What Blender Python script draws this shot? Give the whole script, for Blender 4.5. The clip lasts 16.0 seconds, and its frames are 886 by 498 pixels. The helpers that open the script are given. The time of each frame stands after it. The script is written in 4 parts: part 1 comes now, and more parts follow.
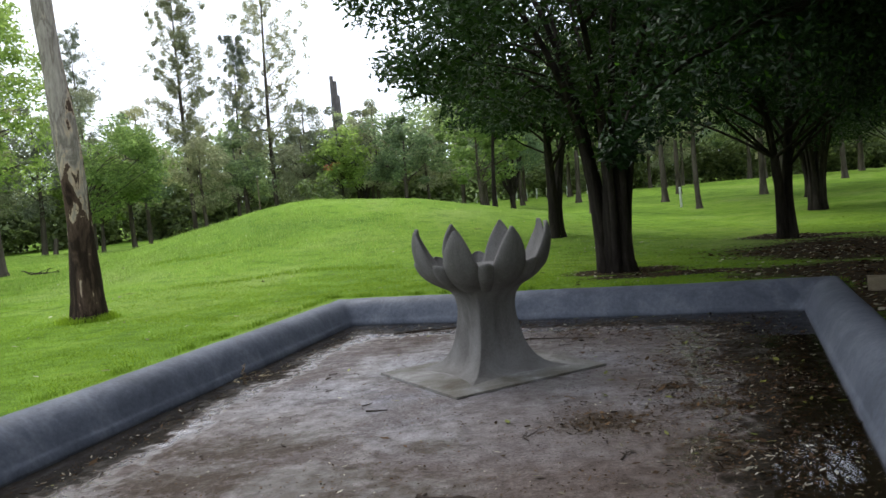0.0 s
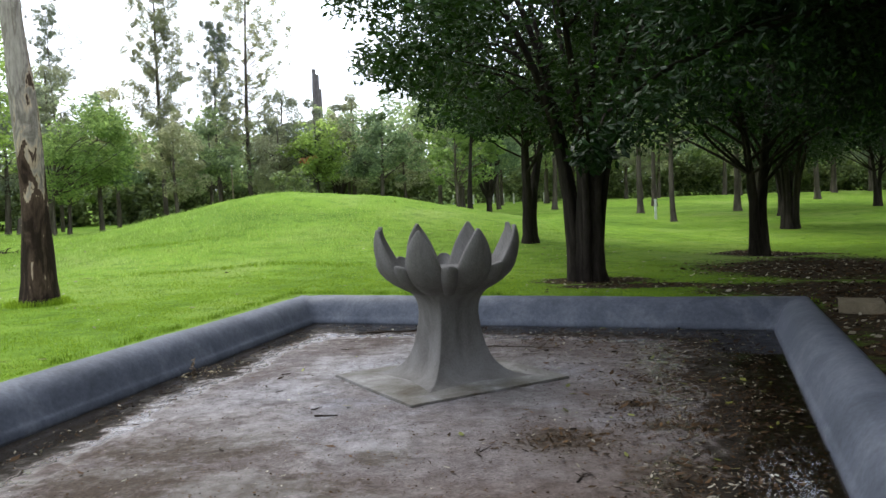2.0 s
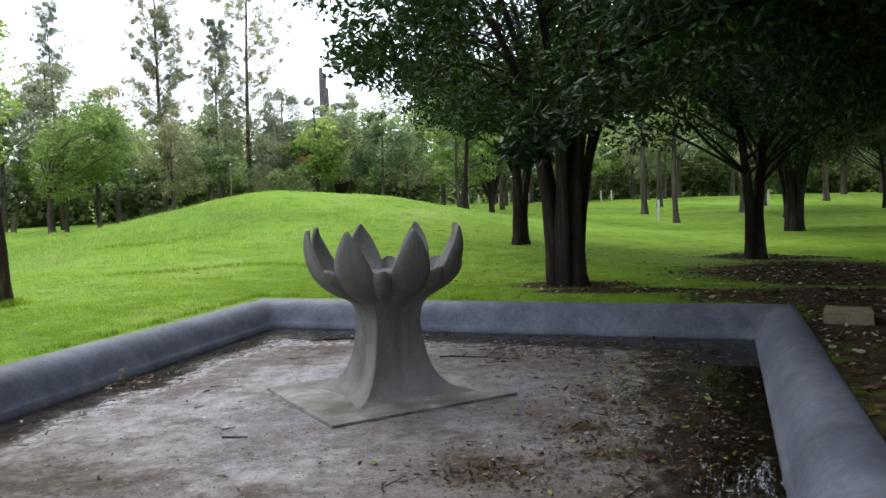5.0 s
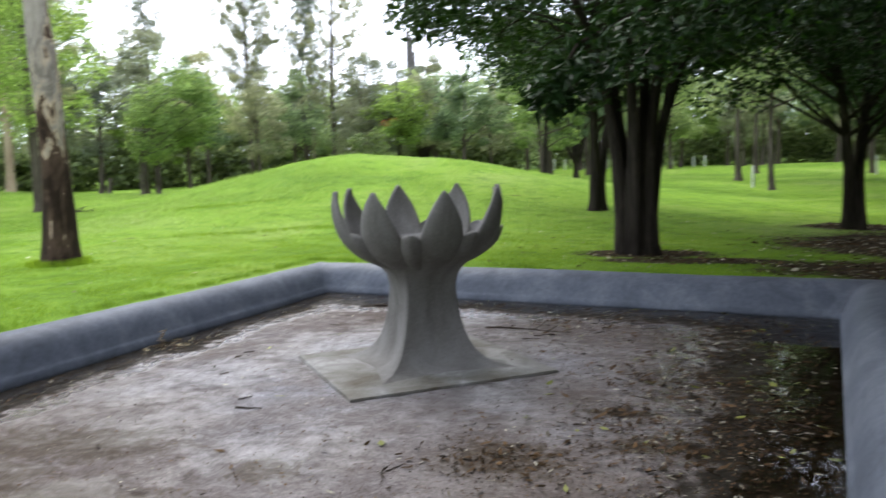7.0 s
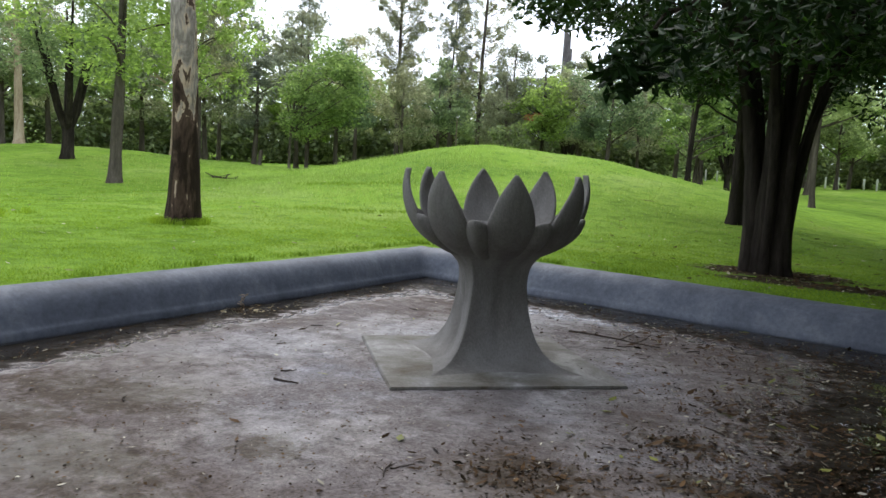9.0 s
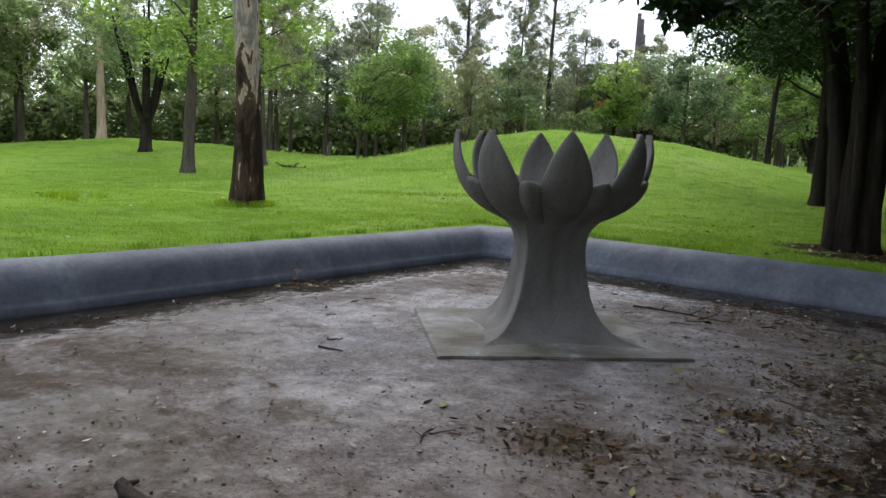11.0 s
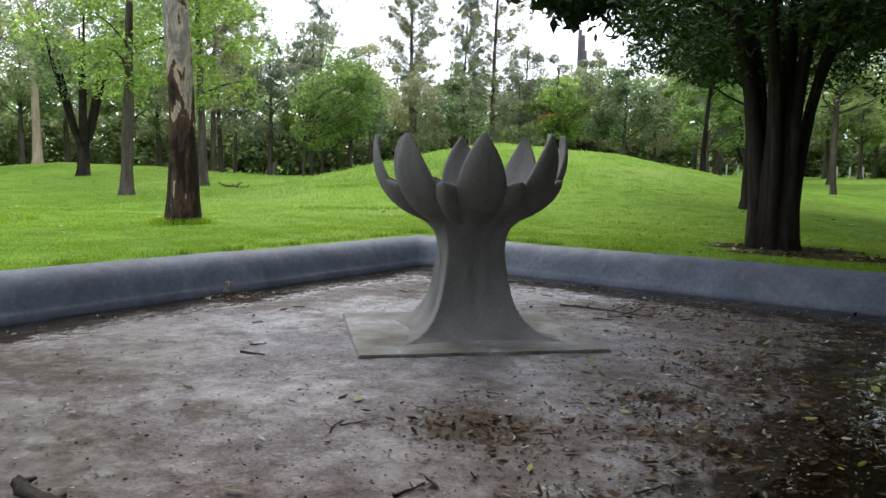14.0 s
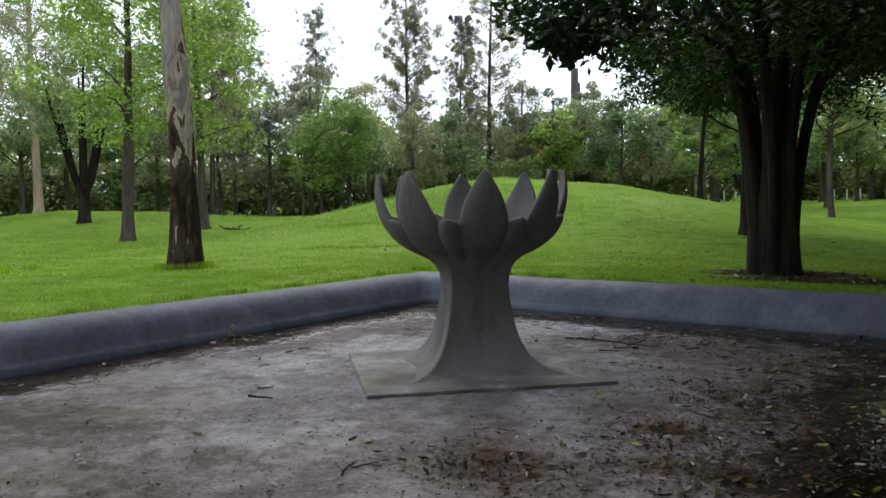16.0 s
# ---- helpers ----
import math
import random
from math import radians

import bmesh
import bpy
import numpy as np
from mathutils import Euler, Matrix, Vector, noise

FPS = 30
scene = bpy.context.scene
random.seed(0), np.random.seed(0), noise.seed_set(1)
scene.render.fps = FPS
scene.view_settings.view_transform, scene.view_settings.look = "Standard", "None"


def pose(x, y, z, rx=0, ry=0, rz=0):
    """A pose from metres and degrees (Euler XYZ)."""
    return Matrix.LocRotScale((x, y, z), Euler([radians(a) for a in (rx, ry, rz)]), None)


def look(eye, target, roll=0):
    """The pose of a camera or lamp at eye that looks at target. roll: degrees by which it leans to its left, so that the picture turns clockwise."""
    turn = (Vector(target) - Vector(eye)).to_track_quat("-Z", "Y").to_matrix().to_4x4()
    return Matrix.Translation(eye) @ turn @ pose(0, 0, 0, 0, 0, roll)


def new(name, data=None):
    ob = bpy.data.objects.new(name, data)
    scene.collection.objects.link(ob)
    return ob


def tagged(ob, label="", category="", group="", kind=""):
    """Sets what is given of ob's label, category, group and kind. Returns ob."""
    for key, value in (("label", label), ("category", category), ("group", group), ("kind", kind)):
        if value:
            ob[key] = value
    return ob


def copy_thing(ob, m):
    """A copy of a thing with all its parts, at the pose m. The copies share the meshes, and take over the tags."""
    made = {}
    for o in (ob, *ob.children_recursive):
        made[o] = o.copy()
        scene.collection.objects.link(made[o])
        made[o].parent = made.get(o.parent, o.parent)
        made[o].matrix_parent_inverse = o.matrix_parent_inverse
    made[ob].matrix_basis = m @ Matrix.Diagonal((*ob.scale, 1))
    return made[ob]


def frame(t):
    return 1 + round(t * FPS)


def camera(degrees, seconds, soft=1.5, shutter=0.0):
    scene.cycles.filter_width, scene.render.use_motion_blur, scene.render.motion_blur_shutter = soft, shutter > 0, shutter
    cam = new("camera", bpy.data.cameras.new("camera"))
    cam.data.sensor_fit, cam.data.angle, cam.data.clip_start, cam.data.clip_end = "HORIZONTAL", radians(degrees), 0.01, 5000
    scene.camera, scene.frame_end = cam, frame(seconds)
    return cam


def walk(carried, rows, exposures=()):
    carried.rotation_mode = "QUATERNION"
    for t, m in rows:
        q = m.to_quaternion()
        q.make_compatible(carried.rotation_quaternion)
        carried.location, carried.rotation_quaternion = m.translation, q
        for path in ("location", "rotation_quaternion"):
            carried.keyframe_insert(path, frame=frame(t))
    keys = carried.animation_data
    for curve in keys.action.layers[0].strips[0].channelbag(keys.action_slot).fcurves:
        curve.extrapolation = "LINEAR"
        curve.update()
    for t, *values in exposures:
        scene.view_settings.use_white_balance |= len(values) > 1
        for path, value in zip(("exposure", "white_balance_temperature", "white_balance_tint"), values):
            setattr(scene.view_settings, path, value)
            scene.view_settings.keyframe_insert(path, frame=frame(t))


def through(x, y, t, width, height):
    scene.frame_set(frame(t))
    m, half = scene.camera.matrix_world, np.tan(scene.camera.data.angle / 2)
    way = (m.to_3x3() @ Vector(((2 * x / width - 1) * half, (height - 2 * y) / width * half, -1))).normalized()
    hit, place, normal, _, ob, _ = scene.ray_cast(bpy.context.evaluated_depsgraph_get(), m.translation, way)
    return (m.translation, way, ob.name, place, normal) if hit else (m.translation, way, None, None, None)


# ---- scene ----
cam = camera(60.3, 16.0, 1.5, 0.5)
PATH = [
    (0, (0.449, 0.335, 1.729), (0.386, 2.332, 1.638), -5.3),
    (0.5, (0.461, 0.35, 1.725), (0.424, 2.348, 1.632), -4.5),
    (1, (0.455, 0.442, 1.709), (0.465, 2.44, 1.612), -3.7),
    (1.5, (0.455, 0.587, 1.711), (0.482, 2.584, 1.612), -3.3),
    (2, (0.558, 0.666, 1.709), (0.56, 2.663, 1.615), -2.3),
    (2.5, (0.689, 0.763, 1.705), (0.687, 2.761, 1.611), -1.7),
    (3, (0.742, 0.96, 1.683), (0.771, 2.958, 1.586), -1.3),
    (3.5, (0.837, 1.037, 1.695), (0.822, 3.035, 1.609), -2.0),
    (6, (1.432, 1.692, 1.656), (1.407, 3.69, 1.558), -2.0),
    (6.5, (1.506, 1.847, 1.64), (1.487, 3.844, 1.536), -2.1),
    (7, (1.652, 1.911, 1.624), (1.398, 3.887, 1.448), -1.6),
    (7.5, (1.76, 2.021, 1.615), (1.318, 3.961, 1.407), -0.5),
    (8, (1.872, 2.157, 1.609), (1.327, 4.069, 1.396), 0.8),
    (8.5, (2.053, 2.247, 1.592), (1.342, 4.104, 1.374), 2.4),
    (9, (2.116, 2.46, 1.523), (1.509, 4.356, 1.33), 3.4),
    (9.5, (2.122, 2.609, 1.505), (1.387, 4.457, 1.302), 3.6),
    (12, (2.281, 2.774, 1.196), (1.461, 4.585, 0.977), 1.7),
    (12.5, (2.354, 2.749, 1.208), (1.465, 4.529, 1.003), 1.8),
    (13, (2.422, 2.693, 1.212), (1.601, 4.507, 1.025), 2.3),
    (13.5, (2.44, 2.724, 1.197), (1.734, 4.587, 1.025), 2.3),
    (14, (2.445, 2.746, 1.194), (1.778, 4.623, 1.022), 1.1),
    (14.5, (2.423, 2.71, 1.213), (1.775, 4.596, 1.062), 1.6),
    (15, (2.435, 2.72, 1.207), (1.784, 4.607, 1.077), 0.7),
    (15.5, (2.432, 2.707, 1.212), (1.769, 4.591, 1.098), 0.0),
    (16, (2.435, 2.709, 1.212), (1.764, 4.591, 1.132), -0.8),
]
EXPOSURES = [(0, 0.69), (0.5, 0.69), (1, 0.79), (1.5, 1.09), (2, 0.99), (2.5, 0.79), (3, 1.12), (3.5, 1.39), (6, 0.79), (6.5, 1.14), (7, 1.32), (7.5, 1.2), (8, 1.42), (8.5, 0.99), (9, 0.88), (9.5, 0.92), (12, 0.44), (12.5, 0.46), (13.5, 0.8), (14.5, 0.94), (15.2, 0.76), (16, 0.36)]
walk(cam, [(t, look(eye, target, roll)) for t, eye, target, roll in PATH], EXPOSURES)

# ---- world, sun, exposure ----
SUN_AZ, SUN_EL = radians(-32), radians(52)      # azimuth from +y towards +x
world = bpy.data.worlds.new("overcast_sky")
scene.world = world
world.use_nodes = True
wn, wl = world.node_tree.nodes, world.node_tree.links
wn.clear()
sky = wn.new("ShaderNodeTexSky")
sky.sky_type, sky.sun_disc = "NISHITA", False
sky.sun_elevation, sky.sun_rotation = SUN_EL, SUN_AZ
sky.dust_density, sky.air_density, sky.ozone_density = 6.0, 0.8, 1.0
cover = wn.new("ShaderNodeMix")
cover.data_type = "RGBA"
cover.inputs["Factor"].default_value = 0.8
cover.inputs["B"].default_value = (11.2, 12.2, 14.2, 1)
back = wn.new("ShaderNodeBackground")
back.inputs["Strength"].default_value = 0.115
wout = wn.new("ShaderNodeOutputWorld")
wl.new(sky.outputs["Color"], cover.inputs["A"])
wl.new(cover.outputs["Result"], back.inputs["Color"])
wl.new(back.outputs[0], wout.inputs[0])
sun = new("sun", bpy.data.lights.new("sun", "SUN"))
sun.data.energy, sun.data.angle, sun.data.color = 1.0, radians(40), (1.0, 0.95, 0.87)
sun_dir = Vector((math.sin(SUN_AZ) * math.cos(SUN_EL), math.cos(SUN_AZ) * math.cos(SUN_EL), math.sin(SUN_EL)))
sun.matrix_world = look(sun_dir * 60, (0, 0, 0))


# ---- materials ----
def material(name, rough=0.8, spec=0.3):
    m = bpy.data.materials.new(name)
    m.use_nodes = True
    b = m.node_tree.nodes["Principled BSDF"]
    b.inputs["Roughness"].default_value = rough
    b.inputs["Specular IOR Level"].default_value = spec
    return m, m.node_tree.nodes, m.node_tree.links, b


def coords(n, l, scale, kind="Object"):
    tc, mp = n.new("ShaderNodeTexCoord"), n.new("ShaderNodeMapping")
    mp.inputs["Scale"].default_value = scale
    l.new(tc.outputs[kind], mp.inputs["Vector"])
    return mp.outputs["Vector"]


def noise_of(n, l, vec, scale, detail=5, rough=0.6, distort=0.0):
    t = n.new("ShaderNodeTexNoise")
    t.inputs["Scale"].default_value, t.inputs["Detail"].default_value = scale, detail
    t.inputs["Roughness"].default_value, t.inputs["Distortion"].default_value = rough, distort
    l.new(vec, t.inputs["Vector"])
    return t.outputs["Fac"]


def ramp(n, l, fac, stops):
    r = n.new("ShaderNodeValToRGB")
    while len(r.color_ramp.elements) < len(stops):
        r.color_ramp.elements.new(0.5)
    for e, (p, c) in zip(r.color_ramp.elements, stops):
        e.position = p
        e.color = (*c, 1) if len(c) == 3 else c
    l.new(fac, r.inputs["Fac"])
    return r.outputs["Color"]


def blend(n, l, fac, a, b, mode="MIX"):
    m = n.new("ShaderNodeMix")
    m.data_type, m.blend_type = "RGBA", mode
    for sock, v in ((m.inputs["Factor"], fac), (m.inputs["A"], a), (m.inputs["B"], b)):
        if isinstance(v, (int, float)):
            sock.default_value = v
        elif isinstance(v, tuple):
            sock.default_value = (*v, 1)
        else:
            l.new(v, sock)
    return m.outputs["Result"]


def math_of(n, l, op, a, b=0.0):
    m = n.new("ShaderNodeMath")
    m.operation = op
    for sock, v in ((m.inputs[0], a), (m.inputs[1], b)):
        if isinstance(v, (int, float)):
            sock.default_value = v
        else:
            l.new(v, sock)
    return m.outputs[0]


def bump(n, l, b, height, strength=0.3, distance=0.02):
    k = n.new("ShaderNodeBump")
    k.inputs["Strength"].default_value, k.inputs["Distance"].default_value = strength, distance
    l.new(height, k.inputs["Height"])
    l.new(k.outputs["Normal"], b.inputs["Normal"])


def surface(name, scale, stops, rough=0.85, spec=0.25, fine=1.0, depth=0.01, stretch=(1, 1, 1), strength=0.4, mottle=None):
    """A mottled surface: broad stains, a finer grain and a relief."""
    m, n, l, b = material(name, rough, spec)
    v = coords(n, l, stretch)
    broad = noise_of(n, l, v, scale, 6, 0.65, 0.4)
    grain = noise_of(n, l, v, scale * 9 * fine, 6, 0.7)
    c = ramp(n, l, broad, stops)
    g = ramp(n, l, grain, [(0.3, (0.72, 0.72, 0.72)), (0.7, (1.15, 1.15, 1.15))])
    c = blend(n, l, 1.0, c, g, "MULTIPLY")
    l.new(c, b.inputs["Base Color"])
    bump(n, l, b, grain, strength, depth)
    return m


def leaf_material(name, dark, light, through=0.35, rough=0.5, spec=0.16):
    m, n, l, b = material(name, rough, spec)
    geo = n.new("ShaderNodeNewGeometry")
    info = n.new("ShaderNodeObjectInfo")
    c = ramp(n, l, geo.outputs["Random Per Island"], [(0.0, dark), (0.75, light), (1.0, tuple(min(1, x * 1.5) for x in light))])
    tone = ramp(n, l, info.outputs["Random"], [(0.0, (0.6, 0.66, 0.72)), (1.0, (1.25, 1.2, 0.95))])
    c = blend(n, l, 1.0, c, tone, "MULTIPLY")
    l.new(c, b.inputs["Base Color"])
    tr = n.new("ShaderNodeBsdfTranslucent")
    l.new(blend(n, l, 1.0, c, (1.3, 1.3, 0.85), "MULTIPLY"), tr.inputs["Color"])
    mx = n.new("ShaderNodeMixShader")
    mx.inputs[0].default_value = through
    out = n["Material Output"]
    l.new(b.outputs[0], mx.inputs[1])
    l.new(tr.outputs[0], mx.inputs[2])
    l.new(mx.outputs[0], out.inputs["Surface"])
    return m


# lawn, with worn earth under the shade trees
LITTER = [(4.0, 13.9, 1.6, 0.5), (6.7, 11.6, 1.3, 1.5), (5.9, 9.0, 1.3, 2.0), (4.7, 5.0, 1.6, 2.5), (3.4, 14.9, 1.3, 0.7), (6.6, 12.8, 2.2, 1.4), (9.0, 16.5, 3.4, 3.0), (7.4, 10.2, 1.8, 2.4), (5.6, 6.5, 1.9, 3.2), (9.5, 21.0, 2.0, 1.3), (12.0, 11.0, 4.0, 6.0)]


def make_lawn():
    m, n, l, b = material("lawn", 0.85, 0.03)
    v = coords(n, l, (1, 1, 1))
    broad = noise_of(n, l, v, 0.16, 5, 0.6, 0.6)
    mid = noise_of(n, l, v, 1.7, 6, 0.7, 0.3)
    fine = noise_of(n, l, v, 34, 5, 0.75)
    c = ramp(n, l, broad, [(0.3, (0.106, 0.192, 0.026)), (0.5, (0.165, 0.275, 0.034)), (0.66, (0.215, 0.305, 0.07))])
    c = blend(n, l, 0.75, c, ramp(n, l, mid, [(0.32, (0.36, 0.44, 0.3)), (0.5, (0.92, 0.95, 0.9)), (0.72, (1.3, 1.18, 1.25))]), "MULTIPLY")
    c = blend(n, l, 0.8, c, ramp(n, l, fine, [(0.3, (0.45, 0.5, 0.4)), (0.7, (1.35, 1.3, 1.3))]), "MULTIPLY")
    # the litter: soft-edged blots
    sep = n.new("ShaderNodeSeparateXYZ")
    l.new(v, sep.inputs[0])
    total = None
    for x, y, rx, ry in LITTER:
        dx = math_of(n, l, "MULTIPLY", math_of(n, l, "SUBTRACT", sep.outputs[0], x), 1 / rx)
        dy = math_of(n, l, "MULTIPLY", math_of(n, l, "SUBTRACT", sep.outputs[1], y), 1 / ry)
        q = math_of(n, l, "ADD", math_of(n, l, "MULTIPLY", dx, dx), math_of(n, l, "MULTIPLY", dy, dy))
        q = math_of(n, l, "MAXIMUM", math_of(n, l, "SUBTRACT", 1.3, q), 0.0)
        total = q if total is None else math_of(n, l, "MAXIMUM", total, q)
    edge = math_of(n, l, "ADD", total, math_of(n, l, "MULTIPLY", math_of(n, l, "SUBTRACT", mid, 0.5), 2.6))
    fac = ramp(n, l, edge, [(0.25, (0, 0, 0)), (0.75, (1, 1, 1))])
    earth = ramp(n, l, noise_of(n, l, v, 12, 6, 0.7), [(0.35, (0.018, 0.013, 0.009)), (0.55, (0.05, 0.037, 0.022)), (0.7, (0.11, 0.085, 0.04))])
    c = blend(n, l, fac, c, earth)
    l.new(c, b.inputs["Base Color"])
    bump(n, l, b, math_of(n, l, "ADD", fine, math_of(n, l, "MULTIPLY", mid, 2.0)), 0.7, 0.04)
    return m


STAINS = [(1.42, 6.25, 0.42, 0.34), (2.3, 6.55, 0.3, 0.2), (2.2, 7.2, 0.28, 0.1), (-0.8, 5.4, 0.8, 0.36), (-1.7, 5.7, 0.7, 0.4), (-0.1, 5.05, 0.45, 0.28), (-1.4, 6.4, 0.9, 0.4), (2.05, 5.4, 0.4, 0.4), (0.05, 6.0, 0.25, 0.2)]


def make_pool_floor():
    m, n, l, b = material("wet_concrete", 0.6, 0.06)
    v = coords(n, l, (1, 1, 1))
    broad = noise_of(n, l, v, 0.5, 8, 0.7, 0.4)
    mid = noise_of(n, l, v, 5.0, 8, 0.8, 0.1)
    fine = noise_of(n, l, v, 38, 6, 0.8)
    speck = noise_of(n, l, v, 150, 3, 0.7)
    c = ramp(n, l, broad, [(0.36, (0.095, 0.079, 0.071)), (0.5, (0.146, 0.133, 0.131)), (0.62, (0.19, 0.19, 0.206))])
    c = blend(n, l, 0.95, c, ramp(n, l, mid, [(0.32, (0.4, 0.37, 0.35)), (0.44, (0.82, 0.8, 0.79)), (0.55, (1.05, 1.05, 1.06)), (0.68, (1.45, 1.45, 1.47))]), "MULTIPLY")
    c = blend(n, l, 0.9, c, ramp(n, l, fine, [(0.32, (0.3, 0.27, 0.25)), (0.48, (1, 1, 1)), (0.68, (1.6, 1.6, 1.6))]), "MULTIPLY")
    c = blend(n, l, 0.85, c, ramp(n, l, speck, [(0.33, (0.25, 0.22, 0.2)), (0.43, (1, 1, 1)), (0.62, (1, 1, 1)), (0.7, (2.0, 1.95, 1.85))]), "MULTIPLY")
    spot = n.new("ShaderNodeSeparateXYZ")
    l.new(v, spot.inputs[0])
    ex = math_of(n, l, "SUBTRACT", spot.outputs[0], 0.6)
    ey = math_of(n, l, "SUBTRACT", spot.outputs[1], 8.3)
    away = math_of(n, l, "SQRT", math_of(n, l, "ADD", math_of(n, l, "MULTIPLY", ex, ex), math_of(n, l, "MULTIPLY", ey, ey)))
    away = math_of(n, l, "ADD", away, math_of(n, l, "MULTIPLY", math_of(n, l, "SUBTRACT", broad, 0.5), 5.0))
    c = blend(n, l, ramp(n, l, math_of(n, l, "MULTIPLY", away, 0.2), [(0.3, (0, 0, 0)), (0.64, (0.85, 0.85, 0.85))]), c, blend(n, l, 1.0, c, (0.62, 0.53, 0.46), "MULTIPLY"))
    # brown mud stains, broken by the grain
    mud = math_of(n, l, "ADD", noise_of(n, l, v, 0.8, 6, 0.7, 0.3), math_of(n, l, "MULTIPLY", math_of(n, l, "SUBTRACT", fine, 0.5), 0.35))
    c = blend(n, l, ramp(n, l, mud, [(0.56, (0, 0, 0)), (0.66, (0.45, 0.45, 0.45))]), c, (0.036, 0.026, 0.019))
    # black leaf silt along the pool's shaded side, the shade put into its colour
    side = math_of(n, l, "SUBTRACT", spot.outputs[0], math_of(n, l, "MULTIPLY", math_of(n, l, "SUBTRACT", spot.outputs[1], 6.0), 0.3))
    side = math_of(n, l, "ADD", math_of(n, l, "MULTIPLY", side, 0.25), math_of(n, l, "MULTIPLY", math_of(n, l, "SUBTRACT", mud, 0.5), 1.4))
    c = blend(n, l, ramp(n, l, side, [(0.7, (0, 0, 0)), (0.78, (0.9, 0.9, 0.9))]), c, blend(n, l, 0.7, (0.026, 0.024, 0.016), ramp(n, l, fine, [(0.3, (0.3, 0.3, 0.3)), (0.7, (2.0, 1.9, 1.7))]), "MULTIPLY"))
    # dark stains under the leaf heaps and brown mud in the shallows
    stain = None
    for x, y, rx, ry in STAINS:
        dx = math_of(n, l, "MULTIPLY", math_of(n, l, "SUBTRACT", spot.outputs[0], x), 1 / rx)
        dy = math_of(n, l, "MULTIPLY", math_of(n, l, "SUBTRACT", spot.outputs[1], y), 1 / ry)
        q = math_of(n, l, "SUBTRACT", 1.0, math_of(n, l, "ADD", math_of(n, l, "MULTIPLY", dx, dx), math_of(n, l, "MULTIPLY", dy, dy)))
        stain = q if stain is None else math_of(n, l, "MAXIMUM", stain, q)
    stain = math_of(n, l, "MAXIMUM", stain, -1.2)
    rag = math_of(n, l, "ADD", math_of(n, l, "MULTIPLY", math_of(n, l, "SUBTRACT", noise_of(n, l, v, 9.0, 8, 0.78, 0.8), 0.5), 6.5), math_of(n, l, "MULTIPLY", math_of(n, l, "SUBTRACT", fine, 0.5), 2.4))
    stain = ramp(n, l, math_of(n, l, "ADD", stain, rag), [(0.1, (0, 0, 0)), (0.6, (0.85, 0.85, 0.85))])
    c = blend(n, l, stain, c, blend(n, l, 0.8, (0.042, 0.032, 0.022), ramp(n, l, fine, [(0.3, (0.3, 0.3, 0.3)), (0.7, (2.0, 1.9, 1.8))]), "MULTIPLY"))
    # silt in the low, wet margin
    sep = n.new("ShaderNodeSeparateXYZ")
    l.new(v, sep.inputs[0])
    low = math_of(n, l, "ADD", sep.outputs[2], math_of(n, l, "MULTIPLY", math_of(n, l, "SUBTRACT", mid, 0.5), 0.02))
    silt = ramp(n, l, math_of(n, l, "ADD", math_of(n, l, "MULTIPLY", low, 20.0), 1.0), [(0.47, (1, 1, 1)), (0.58, (0, 0, 0))])
    c = blend(n, l, silt, c, blend(n, l, 0.7, (0.021, 0.018, 0.0145), ramp(n, l, fine, [(0.3, (0.3, 0.3, 0.3)), (0.7, (1.8, 1.75, 1.65))]), "MULTIPLY"))
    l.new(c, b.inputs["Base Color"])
    damp = math_of(n, l, "ADD", noise_of(n, l, v, 0.75, 7, 0.72, 0.4), math_of(n, l, "MULTIPLY", math_of(n, l, "SUBTRACT", mid, 0.5), 0.5))
    r = ramp(n, l, damp, [(0.4, (0.72, 0.72, 0.72)), (0.62, (0.36, 0.36, 0.36))])
    sheen = n.new("ShaderNodeMapRange")
    sheen.inputs["From Min"].default_value, sheen.inputs["From Max"].default_value = 0.45, 0.62
    sheen.inputs["To Min"].default_value, sheen.inputs["To Max"].default_value = 0.05, 0.26
    l.new(damp, sheen.inputs["Value"])
    # the film of water at the shoreline
    shore = ramp(n, l, math_of(n, l, "ADD", math_of(n, l, "MULTIPLY", low, 20.0), 1.0), [(0.54, (0.0, 0.0, 0.0)), (0.6, (1, 1, 1)), (0.69, (0.9, 0.9, 0.9)), (0.8, (0, 0, 0))])
    gloss = math_of(n, l, "ADD", sheen.outputs["Result"], math_of(n, l, "MULTIPLY", math_of(n, l, "MULTIPLY", shore, mid), 1.2))
    l.new(math_of(n, l, "MULTIPLY", gloss, math_of(n, l, "SUBTRACT", 1.0, math_of(n, l, "MULTIPLY", silt, 0.85))), b.inputs["Specular IOR Level"])
    l.new(blend(n, l, shore, r, (0.17, 0.17, 0.17)), b.inputs["Roughness"])
    bump(n, l, b, math_of(n, l, "ADD", fine, math_of(n, l, "MULTIPLY", speck, 0.4)), 0.3, 0.004)
    return m


